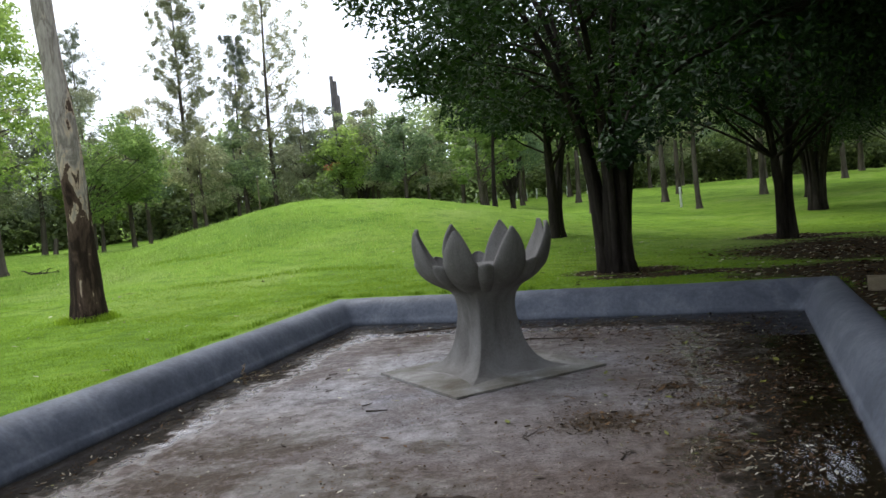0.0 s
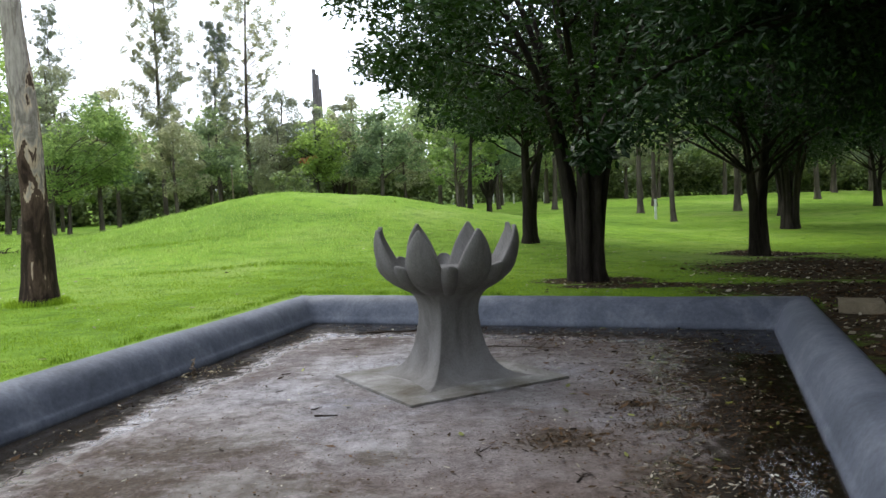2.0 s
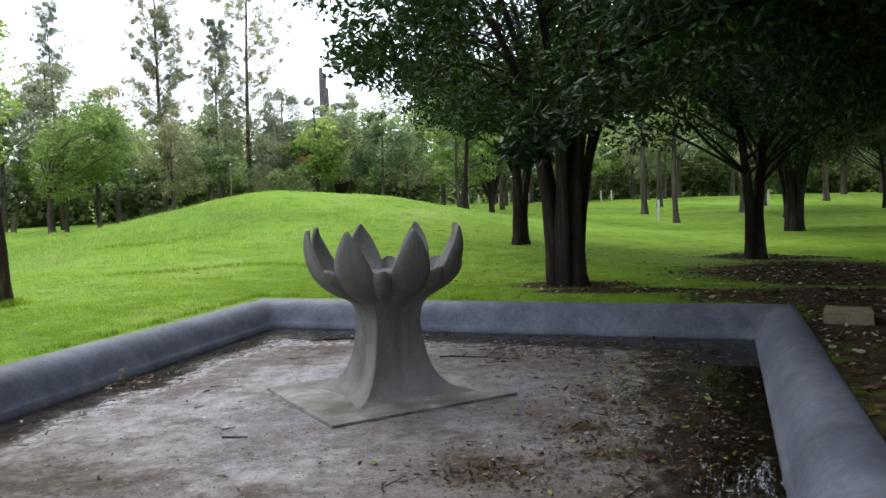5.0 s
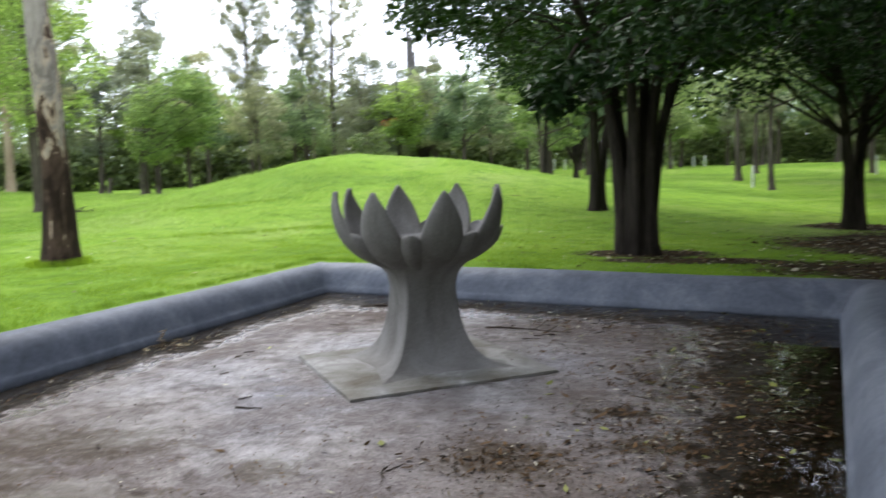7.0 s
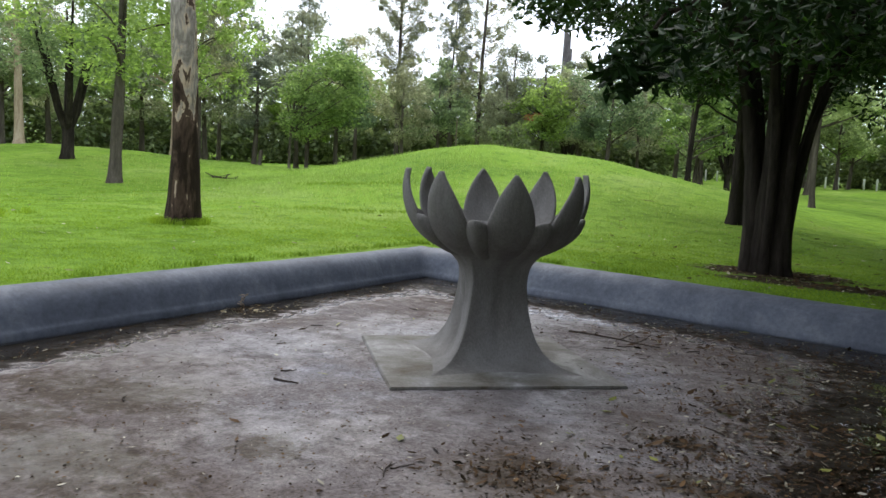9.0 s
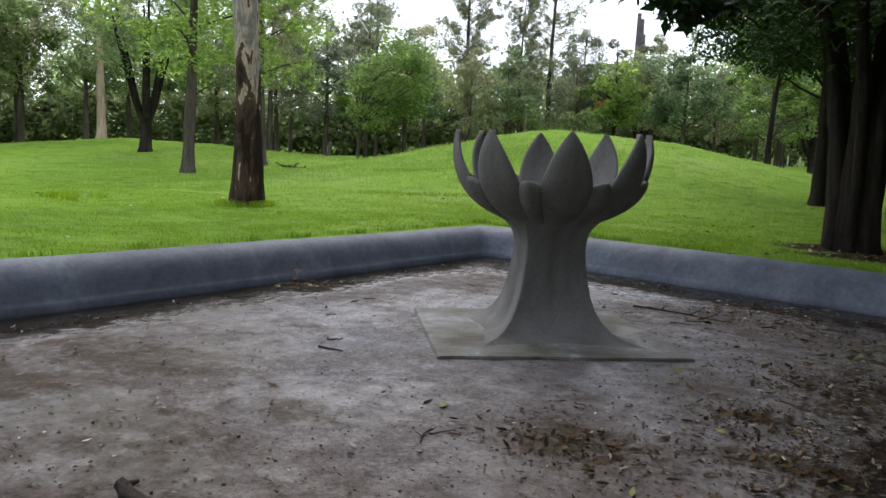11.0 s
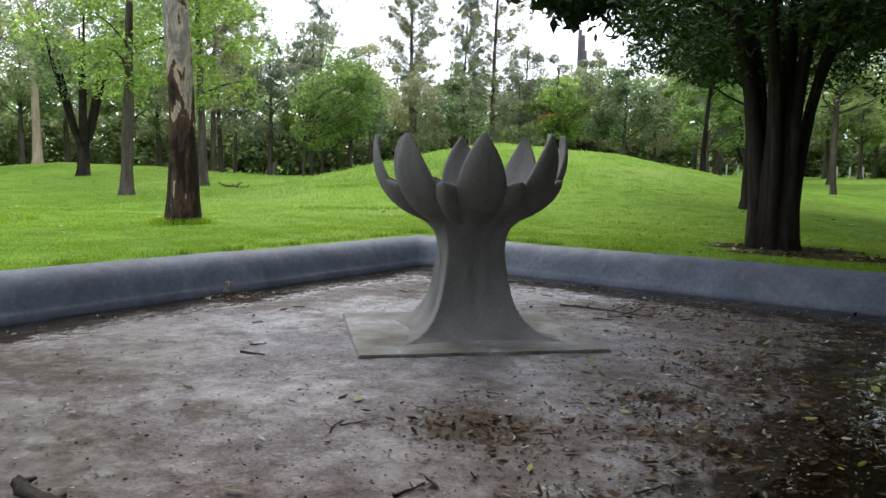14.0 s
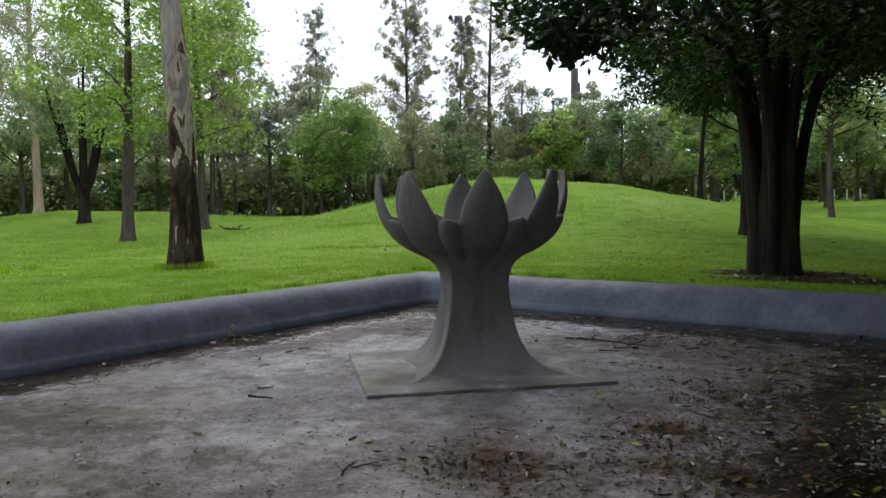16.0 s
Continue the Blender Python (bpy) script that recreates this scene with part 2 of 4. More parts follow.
def make_water():
    m, n, l, b = material("shallow_water", 0.02, 0.5)
    v = coords(n, l, (1, 1, 1))
    b.inputs["Base Color"].default_value = (0.9, 0.88, 0.82, 1)
    b.inputs["IOR"].default_value = 1.33
    bump(n, l, b, noise_of(n, l, v, 6, 3, 0.5), 0.03, 0.01)
    tr = n.new("ShaderNodeBsdfTransparent")
    tr.inputs["Color"].default_value = (0.82, 0.78, 0.7, 1)
    gl = n.new("ShaderNodeBsdfGlossy")
    gl.inputs["Roughness"].default_value = 0.03
    fr = n.new("ShaderNodeFresnel")
    fr.inputs["IOR"].default_value = 1.33
    mx = n.new("ShaderNodeMixShader")
    l.new(fr.outputs[0], mx.inputs[0])
    l.new(tr.outputs[0], mx.inputs[1])
    l.new(gl.outputs[0], mx.inputs[2])
    l.new(mx.outputs[0], n["Material Output"].inputs["Surface"])
    return m


def make_euc_bark():
    m, n, l, b = material("eucalyptus_bark", 0.85, 0.06)
    v = coords(n, l, (1, 1, 0.28))
    patch = noise_of(n, l, v, 4.0, 5, 0.6, 0.7)
    grain = noise_of(n, l, coords(n, l, (1, 1, 0.12)), 26, 6, 0.75)
    sep = n.new("ShaderNodeSeparateXYZ")
    l.new(coords(n, l, (1, 1, 1)), sep.inputs[0])
    up = math_of(n, l, "MULTIPLY", math_of(n, l, "SUBTRACT", sep.outputs[2], 2.55), 0.16)
    up = math_of(n, l, "MINIMUM", math_of(n, l, "MAXIMUM", up, -0.26), 0.2)
    k = math_of(n, l, "ADD", math_of(n, l, "MULTIPLY", math_of(n, l, "SUBTRACT", patch, 0.5), 1.9), math_of(n, l, "ADD", up, 0.5))
    c = ramp(n, l, k, [(0.25, (0.03, 0.02, 0.015)), (0.47, (0.1, 0.066, 0.048)), (0.5, (0.05, 0.033, 0.025)), (0.53, (0.5, 0.38, 0.27)), (0.6, (0.36, 0.31, 0.26)), (0.72, (0.2, 0.175, 0.15)), (0.8, (0.34, 0.3, 0.26))])
    c = blend(n, l, 0.8, c, ramp(n, l, grain, [(0.3, (0.45, 0.43, 0.42)), (0.65, (1.2, 1.2, 1.2))]), "MULTIPLY")
    l.new(c, b.inputs["Base Color"])
    bump(n, l, b, math_of(n, l, "ADD", grain, math_of(n, l, "MULTIPLY", k, -0.7)), 0.8, 0.03)
    return m


LAWN = make_lawn()
FLOOR = make_pool_floor()
WATER = make_water()
EUC = make_euc_bark()
BARK = surface("dark_ridged_bark", 5, [(0.3, (0.014, 0.011, 0.009)), (0.55, (0.034, 0.028, 0.023)), (0.75, (0.068, 0.057, 0.046))], 0.9, 0.05, 1.0, 0.03, (1, 1, 0.18), 0.8)
PALE_BARK = surface("grey_bark", 4, [(0.3, (0.05, 0.041, 0.032)), (0.55, (0.1, 0.084, 0.068)), (0.75, (0.18, 0.155, 0.125))], 0.9, 0.05, 1.0, 0.03, (1, 1, 0.2), 0.8)
CREAM_BARK = surface("cream_bark", 3, [(0.3, (0.2, 0.14, 0.09)), (0.55, (0.4, 0.31, 0.22)), (0.75, (0.5, 0.42, 0.33))], 0.85, 0.15, 1.0, 0.02, (1, 1, 0.2), 0.6)
RIM = surface("blue_grey_painted_cement", 1.6, [(0.28, (0.046, 0.053, 0.067)), (0.5, (0.083, 0.093, 0.116)), (0.72, (0.135, 0.147, 0.17))], 0.55, 0.15, 1.4, 0.006, (1, 1, 1), 0.35)
STONE = surface("weathered_grey_concrete", 2.6, [(0.28, (0.112, 0.104, 0.092)), (0.5, (0.172, 0.163, 0.152)), (0.72, (0.225, 0.218, 0.208))], 0.8, 0.08, 4.0, 0.004, (1, 1, 0.45), 0.35)
PLINTH = surface("stained_plinth_concrete", 2.2, [(0.3, (0.07, 0.058, 0.036)), (0.42, (0.125, 0.115, 0.095)), (0.55, (0.185, 0.178, 0.165)), (0.66, (0.3, 0.295, 0.28))], 0.7, 0.14, 2.5, 0.006, (1, 1, 1), 0.4)
BLOCK = surface("pale_concrete_block", 4, [(0.3, (0.13, 0.105, 0.065)), (0.7, (0.27, 0.225, 0.15))], 0.9, 0.2, 2, 0.006)
TWIG = surface("dead_wood", 9, [(0.3, (0.018, 0.013, 0.01)), (0.6, (0.05, 0.037, 0.027)), (0.8, (0.11, 0.085, 0.06))], 0.85, 0.2, 1, 0.01, (1, 1, 1), 0.6)
DARK_METAL = surface("dark_weathered_metal", 0.5, [(0.3, (0.06, 0.05, 0.055)), (0.7, (0.13, 0.115, 0.115))], 0.7, 0.3)
POST = surface("white_painted_post", 3, [(0.3, (0.5, 0.5, 0.48)), (0.7, (0.75, 0.75, 0.72))], 0.7, 0.3)
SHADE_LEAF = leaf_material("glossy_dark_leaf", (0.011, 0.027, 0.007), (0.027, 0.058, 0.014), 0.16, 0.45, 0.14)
UNDER_LEAF = leaf_material("undergrowth_leaf", (0.06, 0.085, 0.045), (0.14, 0.18, 0.09), 0.5)
FRESH_LEAF = leaf_material("fresh_green_leaf", (0.03, 0.085, 0.012), (0.07, 0.16, 0.024), 0.45)
# light, mid and grey leaves are paled and greyed to paint in distance haze
LIGHT_LEAF = leaf_material("light_green_leaf", (0.122, 0.188, 0.08), (0.22, 0.305, 0.132), 0.75)
HAZED_MID_LEAF = leaf_material("hazed_mid_green_leaf", (0.135, 0.18, 0.125), (0.24, 0.305, 0.205), 0.75)
HAZED_GREY_LEAF = leaf_material("hazed_grey_green_needle", (0.18, 0.19, 0.172), (0.3, 0.315, 0.28), 0.72, 0.6)
BLADE = leaf_material("grass_blade", (0.108, 0.188, 0.018), (0.175, 0.27, 0.036), 0.5, 0.7, 0.05)
SEED = leaf_material("pale_seeding_grass", (0.22, 0.34, 0.06), (0.36, 0.46, 0.15), 0.5, 0.8, 0.05)
DEBRIS = leaf_material("fallen_leaf", (0.01, 0.008, 0.006), (0.08, 0.05, 0.031), 0.1, 0.85, 0.04)
PALE_DEBRIS = leaf_material("pale_fallen_leaf", (0.16, 0.125, 0.085), (0.46, 0.41, 0.33), 0.15, 0.8, 0.05)
GREEN_DEBRIS = leaf_material("green_fallen_leaf", (0.09, 0.11, 0.015), (0.2, 0.21, 0.04), 0.2, 0.5, 0.35)
BLOSSOM = leaf_material("red_blossom", (0.25, 0.05, 0.04), (0.42, 0.12, 0.09), 0.3)


# ---- mesh helpers ----
def fast_mesh(name, V, F, mat, smooth=False):
    me = bpy.data.meshes.new(name)
    V, F = np.asarray(V, dtype=np.float32), np.asarray(F, dtype=np.int32)
    k = F.shape[1]
    me.vertices.add(len(V))
    me.vertices.foreach_set("co", V.ravel())
    me.loops.add(F.size)
    me.loops.foreach_set("vertex_index", F.ravel())
    me.polygons.add(len(F))
    me.polygons.foreach_set("loop_start", np.arange(0, F.size, k, dtype=np.int32))
    me.polygons.foreach_set("use_smooth", np.full(len(F), smooth))
    me.update(calc_edges=True)
    me.materials.append(mat)
    return me


def bm_mesh(name, bm, mat, smooth=False):
    me = bpy.data.meshes.new(name)
    bmesh.ops.recalc_face_normals(bm, faces=bm.faces)
    bm.to_mesh(me)
    bm.free()
    if smooth:
        for p in me.polygons:
            p.use_smooth = True
    me.materials.append(mat)
    return me


def part(name, me, parent, label="", m=None):
    ob = new(name, me)
    ob.parent = parent
    if m is not None:
        ob.matrix_basis = m
    if label:
        tagged(ob, label)
    return ob


def thing(name, m, label, category, group="", me=None, kind=""):
    ob = new(name, me)
    ob.matrix_basis = m
    return tagged(ob, label, category, group, kind)


def box_bm(sx, sy, sz, bevel=0.02, seg=2):
    bm = bmesh.new()
    bmesh.ops.create_cube(bm, size=1)
    bmesh.ops.scale(bm, vec=(sx, sy, sz), verts=bm.verts)
    bmesh.ops.translate(bm, vec=(0, 0, sz / 2), verts=bm.verts)
    if bevel:
        bmesh.ops.bevel(bm, geom=bm.edges[:], offset=bevel, segments=seg, affect="EDGES")
    return bm


# ---- the lie of the land ----
NW, NE, SE, SW = Vector((-1.64, 13.4)), Vector((5.0, 10.88)), Vector((2.25, 3.25)), Vector((-3.5, 5.15))
POOL = [NW, NE, SE, SW]
GRASS_Z = 0.34


def inward(a, b):
    d = (b - a).normalized()
    return Vector((d.y, -d.x))      # the corners run clockwise


def pool_depth(x, y, sides=(0, 1, 2, 3)):
    """Metres inside the pool's foot line (minus: outside)."""
    best = 1e9
    for i in sides:
        a, b = POOL[i], POOL[(i + 1) % 4]
        n = inward(a, b)
        best = np.minimum(best, (x - a.x) * n.x + (y - a.y) * n.y)
    return best


MOUNDS = [(-5.35, 35.3, 2.19, 5.2, 7.0, 7.5), (-27, 36, 0.9, 9, 9, 7), (-36, 39, 0.7, 6, 6, 6), (-10.3, 33.4, 0.24, 3.1, 3.8, 2.3), (30, 78, 0.5, 16, 16, 8)]


def land(x, y):
    x, y = np.asarray(x, dtype=float), np.asarray(y, dtype=float)
    r = np.hypot(x, y - 8)
    z = GRASS_Z - 0.016 * np.clip(x - 1, 0, 11)
    z = z + 0.036 * np.logaddexp(0, (y - 30) / 4) * 4 * np.clip(1.2 - y / 500, 0.2, 1) * (y < 600)
    z = np.minimum(z, 2.8 + 0.002 * r)
    for mx, my, a, sl, sr, sy in MOUNDS:
        s = np.where(x < mx, sl, sr)
        z = z + a * np.exp(-((x - mx) / s) ** 2 / 2 - ((y - my) / sy) ** 2 / 2)
    z = z + 0.06 * np.clip(r - 125, 0, 80)
    near = np.clip((r - 9) / 8, 0, 1)
    z = z + near * (0.05 * np.sin(x * 0.9 + 0.6 * y) * np.sin(y * 0.55 - 0.3 * x) + 0.03 * np.sin(2.1 * x + 1.3) * np.cos(1.7 * y))
    return z


def ground_z(x, y):
    return float(land(x, y))


# ---- ground ----
def build_ground():
    rad = np.concatenate([np.linspace(0, 8, 100), np.linspace(8.3, 44, 110), 44 + np.geomspace(1, 3000, 46)])
    ang = np.linspace(0, 2 * np.pi, 481)[:-1]
    R, A = np.meshgrid(rad, ang, indexing="ij")
    X, Y = 0.5 + R * np.sin(A), 8.5 + R * np.cos(A)
    Z = land(X, Y)
    inside = pool_depth(X, Y)
    Z = np.where(inside > -0.34, -0.5, Z)
    nr, na = X.shape
    V = np.stack([X.ravel(), Y.ravel(), Z.ravel()], 1)
    i, j = np.meshgrid(np.arange(nr - 1), np.arange(na), indexing="ij")
    j2 = (j + 1) % na
    F = np.stack([i * na + j, i * na + j2, (i + 1) * na + j2, (i + 1) * na + j], -1).reshape(-1, 4)
    return thing("ground", Matrix(), "bright green lawn rising to low grassy mounds", "lawn", me=fast_mesh("ground", V, F[:, ::-1], LAWN, True), kind="structure")


build_ground()


# ---- pool ----
def offset_corners(d):
    """The pool's corners moved d metres outwards."""
    out = []
    for i in range(4):
        p, a, b = POOL[i], POOL[i - 1], POOL[(i + 1) % 4]
        n1, n2 = -inward(a, p), -inward(p, b)
        k = d / (1 + n1.dot(n2))
        out.append(p + (n1 + n2) * k)
    return out


def build_rim():
    prof = [(-0.03, -0.25), (-0.018, -0.03), (-0.012, 0.03), (0.004, 0.045), (0.016, 0.07), (0.035, 0.11), (0.06, 0.17), (0.095, 0.235), (0.14, 0.29), (0.2, 0.335), (0.27, 0.362), (0.34, 0.372), (0.41, 0.368), (0.46, 0.352), (0.49, 0.32), (0.5, 0.2), (0.5, -0.3)]
    V, F, n = [], [], 0
    steps = 40
    rng = np.random.default_rng(3)
    loops = [offset_corners(d) for d, _ in prof]
    ring = []
    for k in range(4):
        for s in range(steps):
            ring.append((k, s / steps))
    wob = [math.sin(i * 0.37) * 0.004 + math.sin(i * 0.11 + 1) * 0.006 + rng.normal(0, 0.0015) for i in range(len(ring))]
    for i, (k, f) in enumerate(ring):
        for (d, z), c in zip(prof, loops):
            p = c[k].lerp(c[(k + 1) % 4], f)
            V.append((p.x, p.y, z + (wob[i] if z > 0.05 else 0)))
    m = len(prof)
    for i in range(len(ring)):
        i2 = (i + 1) % len(ring)
        for j in range(m - 1):
            F.append((i * m + j, i * m + j + 1, i2 * m + j + 1, i2 * m + j))
    return thing("pool_rim", Matrix(), "rounded blue-grey painted cement rim of the pool", "pool rim", me=fast_mesh("pool_rim", V, F, RIM, True), kind="structure")


def floor_z(x, y):
    """A slightly domed pool floor that falls to its margins, more to the north-east."""
    wob = 0.12 * np.sin(1.9 * x + 1.1 * np.sin(1.3 * y)) * np.sin(1.6 * y + 0.5) + 0.06 * np.sin(5.1 * x + 2 * np.sin(2.2 * y)) * np.sin(4.3 * y)
    fall = 0
    east = 1.75 + 0.5 * np.clip((y - 8.0) / 2, 0, 1)
    for side, wide in ((3, 1.25), (0, 1.95), (1, east)):
        fall = np.maximum(fall, np.clip(1 - (pool_depth(x, y, (side,)) + wob) / wide, 0, 1.2))
    z = -0.05 * fall ** 1.1
    z = z + 0.002 * np.sin(x * 2.1 + np.sin(y * 1.3)) * np.sin(y * 1.7 + 0.8)
    for k, (fx, fy, ph) in enumerate([(9.1, 5.3, 0.3), (-6.7, 11.9, 1.7), (17.3, -9.7, 2.9), (12.1, 21.7, 4.1), (-25.3, 14.9, 5.2), (31.7, 19.3, 0.9)]):
        z = z + 0.0016 * np.sin(fx * x + fy * y + ph) * np.sin(0.6 * fy * x - 0.7 * fx * y + 2 * ph)
    return z


def build_floor():
    xs, ys = np.linspace(-4.2, 5.8, 330), np.linspace(2.6, 14.0, 370)
    X, Y = np.meshgrid(xs, ys, indexing="ij")
    Z = floor_z(X, Y)
    V = np.stack([X.ravel(), Y.ravel(), Z.ravel()], 1)
    na = len(ys)
    i, j = np.meshgrid(np.arange(len(xs) - 1), np.arange(na - 1), indexing="ij")
    keep = (pool_depth(X, Y)[:-1, :-1] > -0.2)
    F = np.stack([i * na + j, (i + 1) * na + j, (i + 1) * na + j + 1, i * na + j + 1], -1)[keep]
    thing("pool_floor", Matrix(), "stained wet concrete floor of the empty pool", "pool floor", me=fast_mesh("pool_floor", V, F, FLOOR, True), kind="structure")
    c = offset_corners(0.012)
    me = fast_mesh("water", [(p.x, p.y, -0.033) for p in c], [(3, 2, 1, 0)], WATER)
    thing("water", Matrix(), "shallow still rainwater along the pool margins", "water", me=me, kind="structure")


build_rim()
build_floor()


# ---- lotus fountain ----
LOTUS = Vector((0.595, 8.6, 0))


def petal_mesh(name, prof, widths, thick, cup, nu=10, nv=18, notch=0.0):
    """A curved petal round the z axis, its middle towards +x. prof: (radius, z) from root to tip; widths: half-widths in metres."""
    def sample(tab, v):
        f = v * (len(tab) - 1)
        i = min(int(f), len(tab) - 2)
        return np.array(tab[i], dtype=float) * (1 - (f - i)) + np.array(tab[i + 1], dtype=float) * (f - i)
    def smooth(tab, v):
        return sum(sample(tab, min(1, max(0, v + o))) for o in (-0.06, -0.03, 0, 0.03, 0.06)) / 5 if 0.02 < v < 0.98 else sample(tab, v)
    V, F = [], []
    for side in (0, 1):
        for j in range(nv + 1):
            v = j / nv
            r, z = smooth(prof, v)
            w = float(smooth(widths, v))
            for i in range(nu + 1):
                u = -1 + 2 * i / nu
                edge = 1 - 0.75 * abs(u) ** 3
                rr = r - side * thick * edge * (1 - 0.35 * v) - cup * (u * u) * w * 0.9
                a = u * w / max(0.3, r)
                zz = z + (side * thick * 0.35 * (1 - v)) - 0.02 * (1 - u * u) * notch
                V.append((rr * math.cos(a), rr * math.sin(a), zz))
    m, s = nu + 1, (nu + 1) * (nv + 1)
    for j in range(nv):
        for i in range(nu):
            q = (j * m + i, j * m + i + 1, (j + 1) * m + i + 1, (j + 1) * m + i)
            F.append(q)
            F.append(tuple(s + k for k in q[::-1]))
        for i in (0, nu):
            q = (j * m + i, (j + 1) * m + i, s + (j + 1) * m + i, s + j * m + i)
            F.append(q if i == 0 else q[::-1])
    for i in range(nu):
        for j in (0, nv):
            q = (j * m + i, j * m + i + 1, s + j * m + i + 1, s + j * m + i)
            F.append(q[::-1] if j == 0 else q)
    return fast_mesh(name, V, F, STONE, True)


def build_lotus():
    base = thing("lotus_fountain", pose(*LOTUS), "grey cast-concrete lotus fountain sculpture on a fluted stem", "fountain")
    # plinth: a thin slab turned to the pool's diagonal
    ang = math.degrees(math.atan2(0.51, 0.859))
    bm = box_bm(1.82, 1.71, 0.075, 0.008)
    part("plinth", bm_mesh("plinth", bm, PLINTH), base, "low square stained concrete slab", pose(-0.025, -0.065, -0.052, 0, 0, ang))
    # stem: four ridges run out to the slab's corners, soft flutes between
    levels = [(0.015, 0.76, 0.62), (0.03, 0.645, 0.6), (0.055, 0.545, 0.57), (0.09, 0.475, 0.54), (0.15, 0.41, 0.5), (0.23, 0.36, 0.47), (0.33, 0.322, 0.44), (0.45, 0.295, 0.41), (0.58, 0.278, 0.37), (0.68, 0.276, 0.31), (0.76, 0.292, 0.24), (0.82, 0.318, 0.16), (0.87, 0.358, 0.09), (0.91, 0.405, 0.04), (0.95, 0.45, 0.0), (1.0, 0.47, 0.0)]
    n = 320
    V, F = [], []
    ridge = radians(ang + 45)
    for z, r, k in levels:
        for i in range(n):
            a = 2 * math.pi * i / n
            q = abs(math.sin(2 * (a - ridge))) ** (0.5 + 0.5 * min(1, z / 0.5))    # 0 on a ridge
            rr = r * (1 + k * (0.5 - q)) + 0.003 * math.cos(12 * (a - ridge)) * min(1, z * 3)
            V.append((rr * math.cos(a), rr * math.sin(a), z))
    for j in range(len(levels) - 1):
        for i in range(n):
            i2 = (i + 1) % n
            F.append((j * n + i, j * n + i2, (j + 1) * n + i2, (j + 1) * n + i))
    part("stem", fast_mesh("stem", V, F, STONE, True), base)
    # the flower leans a little over its stem
    lean = pose(0, 0, 0.9, 2.2) @ pose(0, 0, -0.9)
    outer = [(0.27, 0.88), (0.38, 0.935), (0.49, 1.0), (0.57, 1.065), (0.6, 1.1)]
    inner = [(0.57, 1.115), (0.52, 1.075), (0.42, 1.03), (0.22, 0.995), (0.0, 0.985)]
    V, F = [], []
    tab = outer + inner
    for r, z in tab:
        for i in range(n):
            a = 2 * math.pi * i / n
            V.append((r * math.cos(a), r * math.sin(a), z))
    for j in range(len(tab) - 1):
        for i in range(n):
            i2 = (i + 1) % n
            F.append((j * n + i, j * n + i2, (j + 1) * n + i2, (j + 1) * n + i))
    part("bowl", fast_mesh("bowl", V, F, STONE, True), base, "", lean)
    big = petal_mesh("petal", [(0.31, 0.875), (0.45, 0.93), (0.59, 1.01), (0.685, 1.11), (0.742, 1.215), (0.772, 1.32), (0.782, 1.415), (0.777, 1.5), (0.76, 1.578)], [0.115, 0.165, 0.2, 0.212, 0.2, 0.167, 0.122, 0.07, 0.012], 0.075, 0.32, 14, 28)
    small = petal_mesh("sepal", [(0.31, 0.87), (0.45, 0.925), (0.585, 1.0), (0.678, 1.085), (0.717, 1.155), (0.735, 1.205), (0.73, 1.232)], [0.055, 0.075, 0.092, 0.106, 0.108, 0.084, 0.03], 0.05, 0.85, 12, 20)
    for k in range(8):
        part("petal", big, base, "", lean @ pose(0, 0, 0, 0, 0, PETAL_TURN + 45 * k))
        part("sepal", small, base, "", lean @ pose(0, 0, 0, 0, 0, PETAL_TURN + 22.5 + 45 * k))


PETAL_TURN = 24.5
build_lotus()


# ---- trees ----
class Wood:
    """Gathers tapered limbs into one mesh."""
    def __init__(self, seed):
        self.V, self.F, self.rng = [], [], np.random.default_rng(seed)

    def limb(self, pts, radii, seg=8, rough=0.08, lobes=0):
        pts = [Vector(p) for p in pts]
        base = len(self.V)
        ph = self.rng.uniform(0, 6.28)
        for i, p in enumerate(pts):
            d = (pts[min(i + 1, len(pts) - 1)] - pts[max(i - 1, 0)]).normalized()
            a = d.orthogonal().normalized() if abs(d.z) < 0.7 else Vector((1, 0, 0)) - d * d.x
            a.normalize()
            b = d.cross(a)
            for k in range(seg):
                t = 2 * math.pi * k / seg
                r = radii[i] * (1 + self.rng.normal(0, rough) + 0.12 * math.sin(3 * t + ph + i * 0.4))
                if lobes:
                    r *= 1 + 0.16 * math.sin(lobes * t + ph)
                self.V.append(p + (a * math.cos(t) + b * math.sin(t)) * r)
        for i in range(len(pts) - 1):
            for k in range(seg):
                k2 = (k + 1) % seg
                self.F.append((base + i * seg + k, base + i * seg + k2, base + (i + 1) * seg + k2, base + (i + 1) * seg + k))

    def bent(self, a, b, r0, r1, n=6, bow=0.08, seg=6, rough=0.05, sag=0.0):
        a, b = Vector(a), Vector(b)
        L = (b - a).length
        side = Vector(self.rng.normal(0, 1, 3)) * L * bow
        pts = []
        for i in range(n + 1):
            f = i / n
            pts.append(a.lerp(b, f) + side * math.sin(math.pi * f) + Vector((0, 0, sag * L * math.sin(math.pi * f))))
        self.limb(pts, [r0 * (1 - f / n) + r1 * f / n for f in range(n + 1)], seg, rough)
        return pts

    def mesh(self, mat):
        return fast_mesh("trunk", self.V, self.F, mat, True)


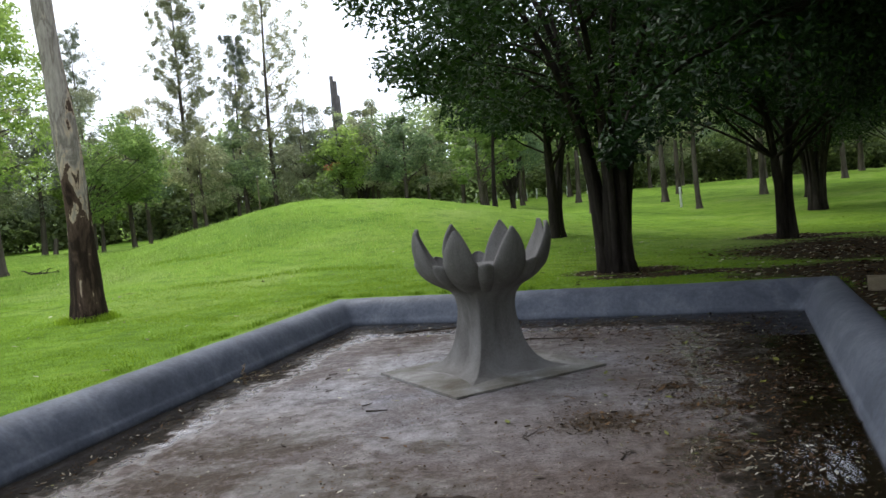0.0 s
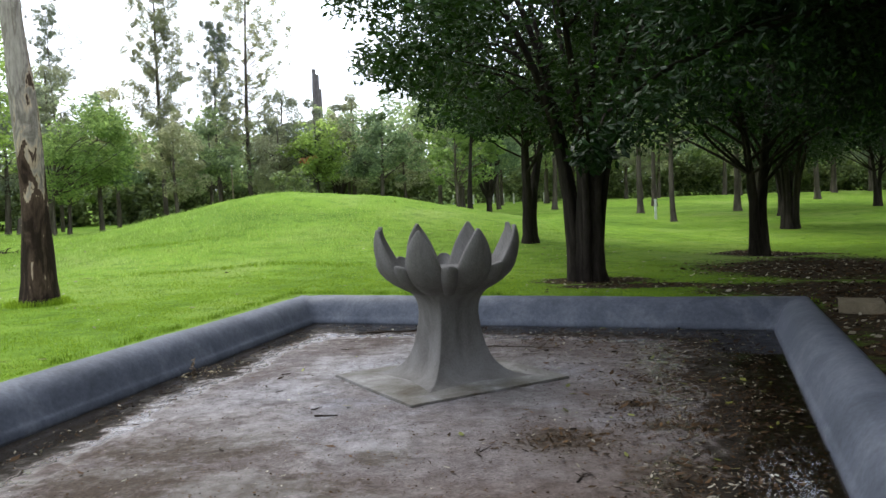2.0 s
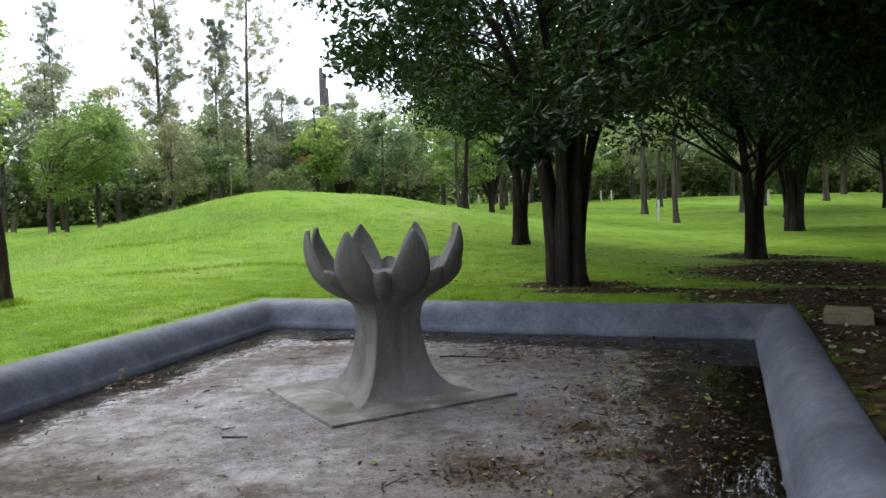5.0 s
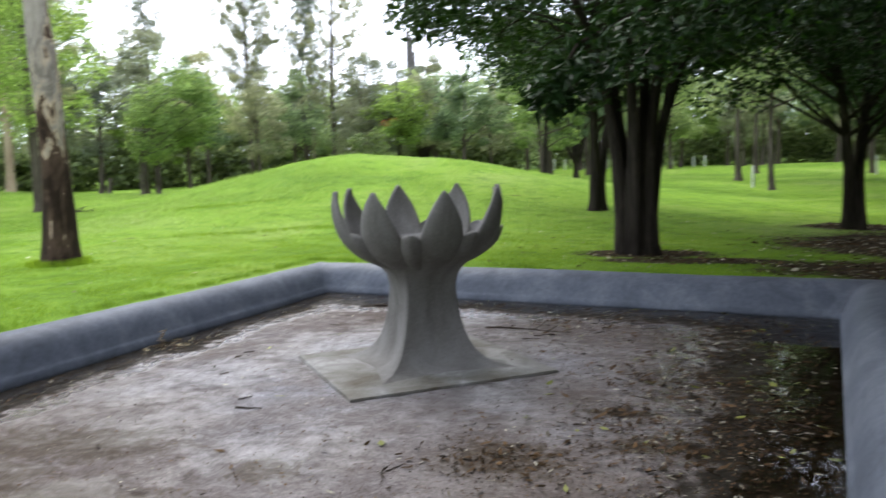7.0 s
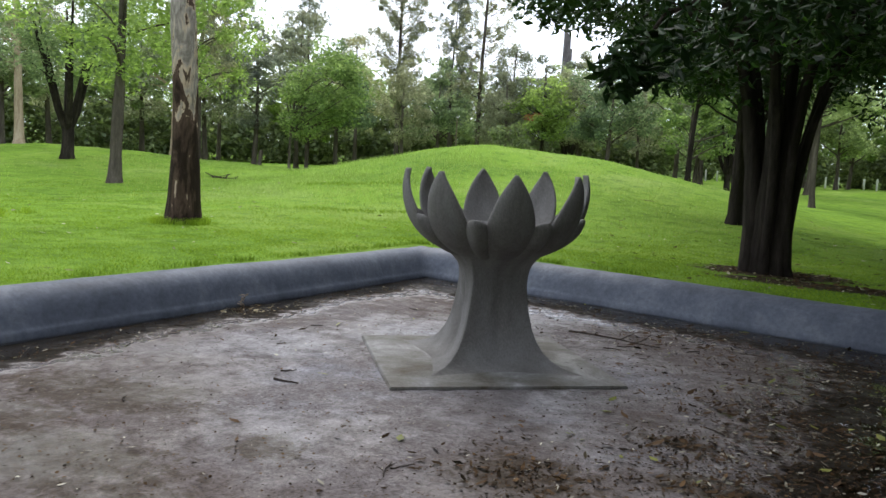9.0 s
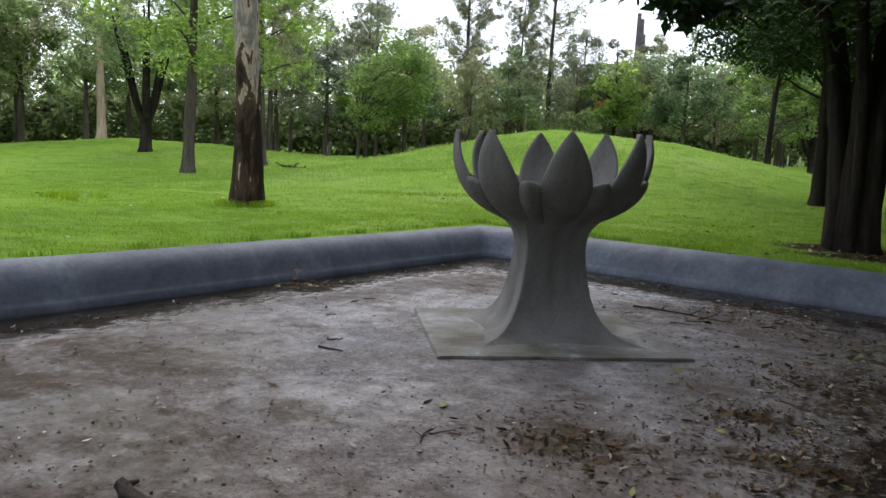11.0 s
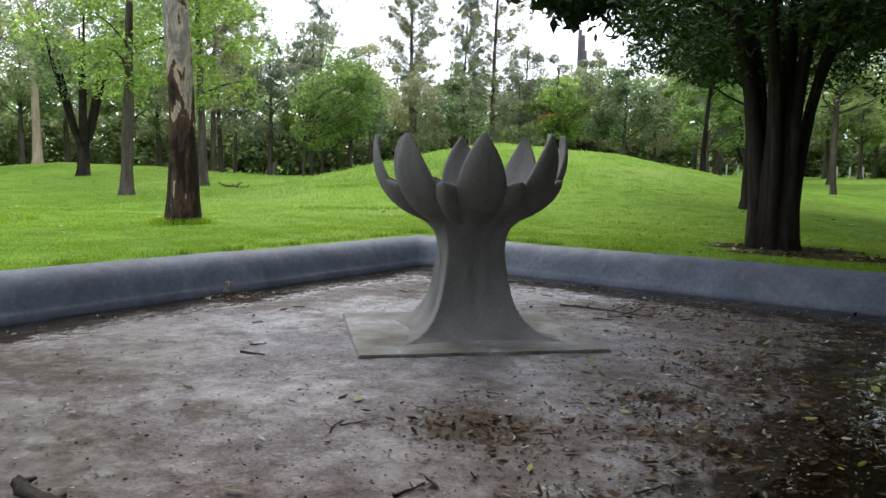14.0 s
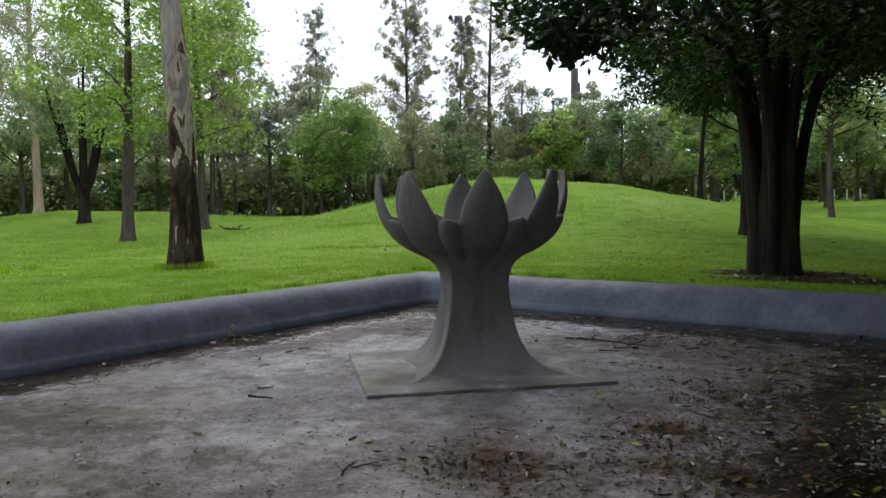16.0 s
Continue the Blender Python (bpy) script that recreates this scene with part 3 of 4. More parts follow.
def leaf_cloud(rng, centres, spread, count, size, width=0.45, droop=0.3, flat=0.6):
    """Leaves round the clump centres: two-triangle blades, bent along the rib."""
    centres = np.asarray(centres, dtype=float)
    pick = rng.integers(0, len(centres), count)
    off = rng.normal(0, 1, (count, 3))
    off *= (rng.uniform(0.25, 1, count) ** 0.6 / np.linalg.norm(off, axis=1))[:, None]
    spread = np.asarray(spread, dtype=float)
    sp = spread[pick] if spread.ndim else np.full(count, float(spread))
    P = centres[pick] + off * sp[:, None] * np.array([1, 1, flat])
    d = rng.normal(0, 1, (count, 3)) + off * 0.6
    d[:, 2] = d[:, 2] * 0.5 - droop
    d /= np.linalg.norm(d, axis=1)[:, None]
    s = np.cross(d, rng.normal(0, 1, (count, 3)) + np.array([0, 0, 1.2]))
    s /= np.linalg.norm(s, axis=1)[:, None] + 1e-6
    nrm = np.cross(d, s)
    L = size * rng.uniform(0.65, 1.3, count)[:, None]
    W = L * width * 0.5
    tip, root = P + d * L * 0.5, P - d * L * 0.5
    l, r = P + s * W + nrm * L * 0.07, P - s * W + nrm * L * 0.07
    V = np.stack([root, l, tip, r], 1).reshape(-1, 3)
    F = np.arange(count * 4).reshape(-1, 4)
    F = np.concatenate([F[:, [0, 1, 2]], F[:, [0, 2, 3]]])
    return V, F


def crown_centres(rng, n, c, radii, hollow=0.45, low=None):
    out = []
    while len(out) < n:
        p = rng.normal(0, 1, 3)
        p /= np.linalg.norm(p)
        p *= rng.uniform(hollow, 1) ** 0.7
        q = np.array(c) + p * np.array(radii)
        if low is None or q[2] > low:
            out.append(q)
    return np.array(out)


def tree_parts(name, seed, stems, centres, spread, leaves, size, bark, leaf, width=0.45, droop=0.3, flat=0.7, limb_share=0.6, r_limb=0.05, label="", group="", seg=8, extra=()):
    """A tree at the origin: stems is a list of (points, radii); limbs run from the stems into the clumps."""
    w = Wood(seed)
    for pts, radii in stems:
        w.limb(pts, radii, seg, 0.07, 4 if seg > 9 else 0)
    rng = np.random.default_rng(seed + 7)
    for q in centres[: int(len(centres) * limb_share)]:
        q = Vector(q)
        best = None
        for pts, radii in stems:
            for i, p in enumerate(pts):
                p = Vector(p)
                if p.z < q.z - 0.1 and p.z > 1.9:
                    cost = (p - q).length + 0.6 * abs((q.z - p.z) - 0.7 * (q - p).to_2d().length)
                    if best is None or cost < best[0]:
                        best = (cost, p, radii[i])
        if best:
            _, p, r = best
            w.bent(p, q, min(r * 0.6, r_limb), 0.012, 5, 0.11, 5, 0.04, 0.08)
    root = thing(name, Matrix(), label, "tree", group)
    part("trunk", w.mesh(bark), root)
    V, F = leaf_cloud(rng, centres, spread, leaves, size, width, droop, flat)
    if extra:
        V2, F2 = leaf_cloud(rng, [e[:3] for e in extra], np.array([e[3] for e in extra]), 150 * len(extra), 0.1, 0.4, 0.6, 0.8)
        V, F = np.concatenate([V, V2]), np.concatenate([F, F2 + len(V)])
    part("crown", fast_mesh("crown", V, F, leaf), root)
    return root


def put(ob, x, y, turn=0, scale=1.0, sink=0.08, tilt=(0, 0), z=None):
    ob.matrix_basis = Matrix.Translation((x, y, (ground_z(x, y) if z is None else z) - sink)) @ pose(0, 0, 0, tilt[0], tilt[1], turn) @ Matrix.Diagonal((scale, scale, scale, 1))
    return ob


def put_copy(ob, x, y, turn=0, scale=1.0, sink=0.08, z=None):
    c = copy_thing(ob, Matrix())
    return put(c, x, y, turn, scale, sink, (0, 0), z)


def stem_fan(rng, k, base_r, r0, top, lean, n=18, bend=0.42, power=1.7):
    """k stems that share a foot and fan out upwards."""
    out = []
    for i in range(k):
        a = 2 * math.pi * (i + rng.uniform(-0.25, 0.25)) / k
        d = Vector((math.cos(a), math.sin(a), 0))
        ln = lean * rng.uniform(0.6, 1.3)
        h = top * rng.uniform(0.85, 1.1)
        rr = r0 * rng.uniform(0.75, 1.2)
        pts, radii = [], []
        for j in range(n + 1):
            f = j / n
            p = d * (base_r * (1 - 0.15 * f) + ln * f ** power) + Vector((bend * math.sin(3 * f + i), bend * math.cos(2.3 * f + 2 * i), 0)) * f * 0.5
            p.z = h * f
            pts.append(p)
            radii.append(rr * (1.0 + 0.45 * math.exp(-f * h / 0.35)) * (1 - 0.78 * f))
        out.append((pts, radii))
    return out


def shade_tree(seed, k, base_r, r0, top, lean, c, radii, clumps, leaves, size, low, label, spread=0.75, extra=(), limbs=(), power=1.7, more=None):
    rng = np.random.default_rng(seed)
    stems = stem_fan(rng, k, base_r, r0, top, lean, power=power)
    cc = crown_centres(rng, clumps, c, radii, 0.4, low)
    if more is not None:
        cc = np.concatenate([cc, more])
    if extra:
        stems = stems + limbs
    return tree_parts("shade_tree", seed, stems, cc, spread, leaves, size, BARK, SHADE_LEAF, 0.42, 0.45, 0.7, 0.32, 0.045, label, "shade trees", 12, extra)


big = shade_tree(11, 12, 0.25, 0.115, 6.5, 2.1, (0, -0.4, 6.0), (4.8, 5.0, 3.2), 230, 46000, 0.16, 2.6, "large dark many-stemmed shade tree with a dense glossy crown", power=2.4)
put(big, 3.28, 15.0, 20)
# a limb of this one hangs low over the pool
OX, OY, OZ = 8.7, 8.4, 0.15
draw = np.random.default_rng(15)
HANG = [(1.72, 6.55, 2.1, 0.17), (1.85, 6.7, 2.2, 0.25), (2.05, 6.85, 2.4, 0.32), (2.3, 7.2, 2.5, 0.38), (2.65, 7.5, 2.62, 0.42), (2.95, 7.75, 2.8, 0.45), (2.5, 8.3, 3.1, 0.5), (3.3, 7.3, 3.0, 0.5), (3.4, 8.1, 2.95, 0.5), (3.9, 8.5, 3.1, 0.55), (4.4, 8.0, 3.3, 0.6), (4.9, 8.6, 3.3, 0.6), (3.0, 8.9, 3.5, 0.55), (3.7, 9.3, 3.6, 0.6), (4.6, 9.4, 3.4, 0.6), (5.4, 9.0, 3.4, 0.6), (5.6, 7.8, 3.6, 0.6), (2.6, 7.0, 3.3, 0.5), (4.0, 7.4, 3.6, 0.6)]
HANG += [(x, y, z, 0.62) for x, y, z in zip(4.6 + 3.2 * draw.random(60), 8.0 + 4.6 * draw.random(60), 2.75 + 1.1 * draw.random(60)) if x > 2.9 + 0.3 * (y - 2.7)]
# leaf clumps added above the limb, largely out of view, to shade the rim
SHADE_CLUMPS = np.column_stack([2.6 + 3.8 * draw.random(80) - OX, 6.2 + 4.6 * draw.random(80) - OY, 3.75 + 1.9 * draw.random(80) - OZ])
over = shade_tree(14, 4, 0.18, 0.18, 6.5, 1.6, (0, 0, 5.6), (5.6, 5.6, 3.2), 240, 76000, 0.14, 2.6, "dark shade tree with a low limb over the pool", more=SHADE_CLUMPS, extra=[(x - OX, y - OY, z - OZ, w) for x, y, z, w in HANG], limbs=[
    ([(0, 0, 2.0), (-1.2, 0.1, 3.0), (-2.6, 0.3, 3.5), (-3.9, 0.2, 3.55), (-5.1, -0.3, 3.2), (-6.1, -0.9, 2.75), (-6.8, -1.6, 2.3), (-7.0, -1.85, 1.95)], [0.09, 0.075, 0.06, 0.048, 0.036, 0.024, 0.013, 0.006]),
    ([(-2.6, 0.3, 3.5), (-3.6, 0.9, 3.7), (-4.8, 0.9, 3.5), (-5.9, 0.3, 3.2)], [0.045, 0.035, 0.022, 0.01]),
    ([(-3.9, 0.2, 3.55), (-4.6, -0.8, 3.6), (-5.5, -1.2, 3.3)], [0.035, 0.022, 0.01])])
low_hang = [(x - OX, y - OY, z - OZ) for x, y, z, w in HANG if z < 3.2 and x > 2.4]
V, F = leaf_cloud(draw, low_hang, 0.5, 360, 0.1, 0.42, 0.6, 0.8)
tagged(part("spray", fast_mesh("spray", V, F, FRESH_LEAF), over), "fresh bright green leaf tips", kind="stuff")
put(over, OX, OY, 0, 1.0, 0.0, (0, 0), OZ)
fork = shade_tree(12, 2, 0.13, 0.19, 6.5, 1.7, (0, 0, 6.0), (5.0, 5.0, 3.2), 160, 36000, 0.17, 3.2, "dark two-stemmed shade tree on the lawn")
put(fork, 3.3, 24.3, 75)
pair = shade_tree(13, 2, 0.12, 0.17, 6.5, 0.8, (0, 0, 6.0), (5.6, 5.6, 3.4), 220, 44000, 0.17, 2.8, "dark twin-stemmed shade tree over leaf litter")
put(pair, 8.75, 20.3, 10)
# copies beside and south of the pool, mostly unseen, are added to block light
for x, y, turn, s in [(16.3, 35.0, 60, 1.05), (21, 46, 200, 1.1), (8.8, 1.4, 215, 1.0), (7.6, 4.6, 160, 1.0), (6.2, -3.6, 20, 1.05), (13.5, 14.5, 300, 1.05), (18, 18.5, 30, 1.1), (20, 27, 130, 1.1), (15.5, 5, 80, 1.1), (10.6, 13.2, 140, 1.05), (7.0, 7.4, 250, 1.0), (5.8, 0.4, 90, 1.0), (2.2, -3.8, 200, 1.0)]:
    put_copy(big, x, y, turn, s)
# here and below, the negative-y copies are unseen too, added for shade
for x, y, turn, s in [(24, 33, 90, 1.1), (-4.5, -6.5, 10, 1.1), (2.0, -8.0, 100, 1.15), (30, 52, 0, 1.1)]:
    put_copy(pair, x, y, turn, s)
for x, y, turn, s in [(17.5, 24, 200, 1.05), (12, -7, 300, 1.2), (-12, -10, 60, 1.2), (36, 40, 30, 1.1)]:
    put_copy(fork, x, y, turn, s)


def pole_tree(seed, h, r, crown_c, radii, clumps, leaves, size, bark, leaf, label, spread=0.8, width=0.45, droop=0.3, lean=0.0, group="park trees", low=None, share=0.7):
    rng = np.random.default_rng(seed)
    n = 12
    pts = [Vector((lean * f ** 1.3 * h + 0.12 * math.sin(4 * f + seed), 0.1 * math.sin(3 * f + 2 * seed), h * f)) for f in [i / n for i in range(n + 1)]]
    rad = [r * (0.86 + 0.4 * math.exp(-f * h / 0.3)) * (1 - 0.8 * f) for f in [i / n for i in range(n + 1)]]
    pts.insert(1, pts[0].lerp(pts[1], 0.3))
    rad.insert(1, r * 0.95)
    cc = crown_centres(rng, clumps, crown_c, radii, 0.3, low)
    cc = cc + np.outer(cc[:, 2], (lean, 0, 0))
    spread = spread * rng.uniform(0.5, 1.45, len(cc))
    return tree_parts("park_tree", seed, [(pts, rad)], cc, spread, leaves, size, bark, leaf, width, droop, 0.75, share, 0.06, label, group, 9)


# the eucalyptus beside the pool
def eucalyptus():
    rng = np.random.default_rng(21)
    n = 26
    pts, rad = [], []
    for i in range(n + 1):
        f = i / n
        z = 13 * f
        pts.append(Vector((-0.02 * z + 0.05 * math.sin(z * 0.7), 0.03 * math.sin(z * 0.5 + 1), z)))
        rad.append((0.245 + 0.1 * math.exp(-z / 0.5)) * (1 - 0.05 * z) + 0.012 * math.sin(z * 2.3))
    w = Wood(21)
    w.limb(pts, rad, 20, 0.022)
    cc = crown_centres(rng, 60, (-0.4, 0, 12.5), (4.2, 4.2, 3.4), 0.35, 9.2)
    for q in cc[:34]:
        w.bent(pts[int(rng.integers(15, 24))], q, 0.07, 0.012, 5, 0.08, 5)
    root = thing("eucalyptus_tree", Matrix(), "tall eucalyptus with peeling cream and brown bark", "tree")
    part("trunk", w.mesh(EUC), root)
    V, F = leaf_cloud(rng, cc, 0.9, 7000, 0.22, 0.22, 0.8)
    part("crown", fast_mesh("crown", V, F, HAZED_MID_LEAF), root)
    return root


euc = put(eucalyptus(), -6.6, 14.08, 0)

slim = pole_tree(31, 12, 0.24, (0, 0, 7.8), (3.4, 3.4, 4.8), 100, 13000, 0.2, PALE_BARK, LIGHT_LEAF, "slim grey-barked tree with a light green crown", 0.8, low=3.0, share=0.12)
put(slim, -16.7, 24.0, 0, 1.0)
put_copy(slim, -17.6, 29.2, 130, 0.95)
rng = np.random.default_rng(32)
stems = [([(0, 0, -0.1), (0.01, 0, 0.3), (0.03, 0.02, 1.0), (0.02, 0, 1.7), (0, 0, 2.2)], [0.4, 0.29, 0.25, 0.27, 0.24])]
for k in range(6):
    a, out = k * 1.05 + 0.3, rng.uniform(0.9, 2.0)
    stems.append(([(0.1 * math.cos(a), 0.1 * math.sin(a), 1.5), (0.3 * out * math.cos(a), 0.3 * out * math.sin(a), 2.3), (0.55 * out * math.cos(a), 0.55 * out * math.sin(a), 3.6), (0.9 * out * math.cos(a), 0.9 * out * math.sin(a), 5.4), (1.2 * out * math.cos(a), 1.2 * out * math.sin(a), 7.2)], [0.17, 0.15, 0.12, 0.08, 0.03]))
cc = crown_centres(rng, 90, (0, 0, 6.6), (3.7, 3.7, 3.8), 0.3, 3.3)
oak = tree_parts("park_tree", 32, stems, cc, 0.85 * rng.uniform(0.5, 1.45, len(cc)), 12000, 0.22, BARK, HAZED_MID_LEAF, 0.45, 0.3, 0.75, 0.15, 0.05, "dark park tree forking low into upright limbs", "park trees", 9)
put(oak, -25.8, 31.2, 0, 1.0)
for x, y, turn, s in [(-47, 34, 30, 1.2), (-52, 41, 80, 1.25), (-8.6, 70, 10, 1.0), (4.5, 62, 200, 0.9)]:
    put_copy(oak, x, y, turn, s)
pale = pole_tree(33, 17, 0.3, (0, 0, 9.6), (3.0, 3.0, 6.4), 70, 9000, 0.26, CREAM_BARK, HAZED_GREY_LEAF, "tall pale-trunked eucalyptus with a sparse grey crown", width=0.25, droop=0.9, low=3.6)
put(pale, -34.5, 36.5, 0, 1.0)
put_copy(pale, -29, 43, 100, 1.0)
young = pole_tree(34, 6.5, 0.1, (1.6, 0, 4.6), (2.7, 2.5, 2.6), 60, 13000, 0.19, PALE_BARK, LIGHT_LEAF, "young light green tree leaning from a thin forked trunk", lean=0.1)
put(young, -21.5, 44.2, 8, 1.1)


# tall thin casuarinas
def casuarina(seed, h, rmax, clumps, leaves, bare=0.25):
    rng = np.random.default_rng(seed)
    n = 14
    pts = [Vector((0.25 * math.sin(3 * i / n + seed), 0.2 * math.sin(4 * i / n), h * i / n)) for i in range(n + 1)]
    rad = [0.2 * (1 - 0.95 * i / n) + 0.008 for i in range(n + 1)]
    w = Wood(seed)
    w.limb(pts, rad, 8, 0.04)
    cc, sp = [], []
    for k in range(clumps):
        f = bare + (1 - bare) * (k + rng.uniform()) / clumps
        a = rng.uniform(0, 6.28)
        env = rmax * (0.35 + 0.65 * math.sin(math.pi * min(1, (f - bare) / (1 - bare) * 0.75 + 0.2))) * rng.uniform(0.25, 1.0)
        p = pts[0].lerp(pts[-1], f)
        q = p + Vector((math.cos(a) * env, math.sin(a) * env, env * 0.5))
        w.bent(p, q, 0.04 * (1.1 - f), 0.008, 3, 0.05, 4)
        for g in (1.0, 0.6):
            cc.append(p.lerp(q, g))
            sp.append(rng.uniform(0.2, 0.6) * (1.2 - 0.5 * f))
    root = thing("casuarina_tree", Matrix(), "tall thin casuarina with sparse feathery grey-green foliage", "tree", "casuarinas")
    part("trunk", w.mesh(PALE_BARK), root)
    V, F = leaf_cloud(rng, cc, np.array(sp), leaves, 0.4, 0.12, 0.5, 1.2)
    part("crown", fast_mesh("crown", V, F, HAZED_GREY_LEAF), root)
    return root


tall = casuarina(41, 21, 3.0, 170, 19000)
put(tall, -20.3, 59.0, 0, 1.0)
tall2 = casuarina(42, 24, 3.9, 170, 15000, 0.2)
put(tall2, -14.2, 61.5, 40, 1.0)
put_copy(tall, -17.5, 64, 90, 0.78)
put_copy(tall2, -29, 60, 200, 0.72)
put_copy(tall2, -33, 54, 20, 0.8)

# tall dense trees behind the lawn, grey-green with haze put into the leaf colour
tower_tree = pole_tree(54, 15, 0.28, (0, 0, 9.6), (3.3, 3.3, 6.0), 46, 9000, 0.34, PALE_BARK, HAZED_GREY_LEAF, "tall dense grey-green tree with drooping foliage", 1.0, 0.28, 0.9, group="tall grey trees", low=2.6, share=0.3)
put(tower_tree, -27.5, 56, 0, 0.8)
for x, y, turn, s in [(-28.5, 45, 70, 0.85), (-46, 40, 20, 0.85), (-53, 36, 300, 1.1), (-50, 30, 100, 0.95), (-24.5, 60, 250, 0.72), (-11.5, 60, 30, 0.66)]:
    put_copy(tower_tree, x, y, turn, s)

# the tree belt round the lawn, its leaf colours paled for haze
belt = [
    pole_tree(51, 8.5, 0.25, (0, 0, 6.6), (3.7, 3.7, 3.8), 44, 7000, 0.32, PALE_BARK, HAZED_MID_LEAF, "leafy park tree in the belt beyond the lawn", 0.85, low=1.5, group="tree belt", share=0.3),
    pole_tree(52, 9.5, 0.25, (0, 0, 7.2), (3.3, 3.3, 4.4), 40, 6500, 0.34, PALE_BARK, HAZED_GREY_LEAF, "grey-green park tree in the belt beyond the lawn", 0.85, 0.3, 0.5, low=1.6, group="tree belt", share=0.3),
    pole_tree(53, 7.5, 0.22, (0, 0, 5.6), (3.5, 3.5, 3.4), 40, 6500, 0.32, PALE_BARK, LIGHT_LEAF, "light green park tree in the belt beyond the lawn", 0.8, low=1.4, group="tree belt", share=0.3),
]
spots = []
rng = np.random.default_rng(5)
for az in np.arange(-75, 76, 3.3):
    for d in (56, 66):
        a = radians(az + rng.uniform(-1.2, 1.2))
        dd = d + rng.uniform(-4, 4) + (27 if 1 < az < 46 else 0)
        spots.append((math.sin(a) * dd, math.cos(a) * dd))
used = [False] * 3
for i, (x, y) in enumerate(spots):
    k = int(rng.choice([0, 0, 0, 1, 1, 1, 1, 2]))
    s = rng.uniform(0.85, 1.15) if x < -24 else rng.uniform(0.68, 0.9)
    s = s * 1.45 if math.hypot(x, y) > 84 else s
    if (x > 4 and y < 60 and x < 48) or (x < -22 and i % 2):
        continue
    if not used[k]:
        put(belt[k], x, y, rng.uniform(0, 360), s)
        used[k] = True
    else:
        put_copy(belt[k], x, y, rng.uniform(0, 360), s)


def far_woods():
    rng = np.random.default_rng(61)
    cs, sp = [], []
    for i in range(3200):
        a = rng.uniform(0, 2 * math.pi) if i < 2400 else rng.uniform(-0.05, 1.1)
        d = rng.uniform(80, 125) + (24 if 0 < a < 0.8 else 0)
        x, y = math.sin(a) * d, math.cos(a) * d
        cs.append((x, y, 1.2 + ground_z(x, y) + rng.uniform(0, 1) ** 1.4 * (10 + 2.5 * math.sin(9 * a) + 1.5 * math.sin(23 * a + 1))))
        sp.append(rng.uniform(1.8, 3.4))
    # the haze over these woods is in their leaf colour
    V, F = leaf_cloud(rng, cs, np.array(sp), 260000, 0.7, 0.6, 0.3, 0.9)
    return thing("far_woods", Matrix(), "green woods, paled for haze, closing the park all round", "woods", me=fast_mesh("far_woods", V, F, HAZED_MID_LEAF), kind="stuff")


far_woods()


def understory():
    rng = np.random.default_rng(62)
    cs, sp = [], []
    for i in range(3600):
        a = rng.uniform(0, 2 * math.pi) if i < 2200 else rng.uniform(-1.1, 1.1)
        d = rng.uniform(76, 84) + (24 if 0 < a < 0.8 else 0)
        x, y = math.sin(a) * d, math.cos(a) * d
        cs.append((x, y, 0.3 + ground_z(x, y) + rng.uniform(0, 1) * 4.8))
        sp.append(rng.uniform(0.9, 1.6))
    V, F = leaf_cloud(rng, cs, np.array(sp), 200000, 0.55, 0.6, 0.3, 0.9)
    return thing("understory", Matrix(), "dark shrubby undergrowth between the far trunks", "undergrowth", me=fast_mesh("understory", V, F, UNDER_LEAF), kind="stuff")


understory()


# slender trunks across the lawn
sapling = pole_tree(35, 9, 0.17, (0, 0, 6.6), (2.6, 2.6, 3.0), 70, 9000, 0.19, PALE_BARK, HAZED_MID_LEAF, "slender grey-trunked park tree", low=3.4, group="slender trees")
put(sapling, 13.7, 43.5, 0, 1.15)
for x, y, turn, s in [(8.0, 45, 20, 1.1), (15.2, 56, 40, 1.5), (21.8, 55, 90, 1.6), (33, 66, 10, 1.6), (2.8, 70, 50, 1.4), (6.0, 71, 0, 1.4), (0.6, 72, 130, 1.5), (10.5, 68, 200, 1.6), (26, 62, 300, 1.5), (29, 46, 0, 1.3), (19, 66, 80, 1.5), (38, 58, 60, 1.5), (43, 70, 160, 1.6)]:
    put_copy(sapling, x, y, turn, s)


def bush(seed, r, h, leaf, label):
    rng = np.random.default_rng(seed)
    w = Wood(seed)
    cc = crown_centres(rng, 30, (0, 0, h * 0.5), (r, r, h * 0.5), 0.4)
    for q in cc[:14]:
        w.bent((0, 0, 0), q, 0.03, 0.008, 4, 0.05, 5)
    root = thing("bush", Matrix(), label, "bush")
    part("trunk", w.mesh(BARK), root)
    V, F = leaf_cloud(rng, cc, 0.4, 2600, 0.16, 0.5, 0.2)
    part("crown", fast_mesh("crown", V, F, leaf), root)
    return root


put(bush(71, 1.0, 2.4, UNDER_LEAF, "rounded olive-green bush behind the mound"), -8.3, 46.0, 0, 1.35)


# distant mast
def mast():
    root = thing("tower", Matrix.Translation((-21.0, 140, 0)), "tall dark tapering tower beyond the trees", "tower")
    for i, (dx, h, w) in enumerate([(-0.4, 28.6, 0.62), (0.2, 27.6, 0.55), (0.6, 25.0, 0.5)]):
        bm = bmesh.new()
        bmesh.ops.create_cone(bm, cap_ends=True, segments=6, radius1=w * 1.3, radius2=w * 0.6, depth=h)
        bmesh.ops.translate(bm, vec=(dx, 0, h / 2), verts=bm.verts)
        part("shaft", bm_mesh("shaft", bm, DARK_METAL), root)


mast()

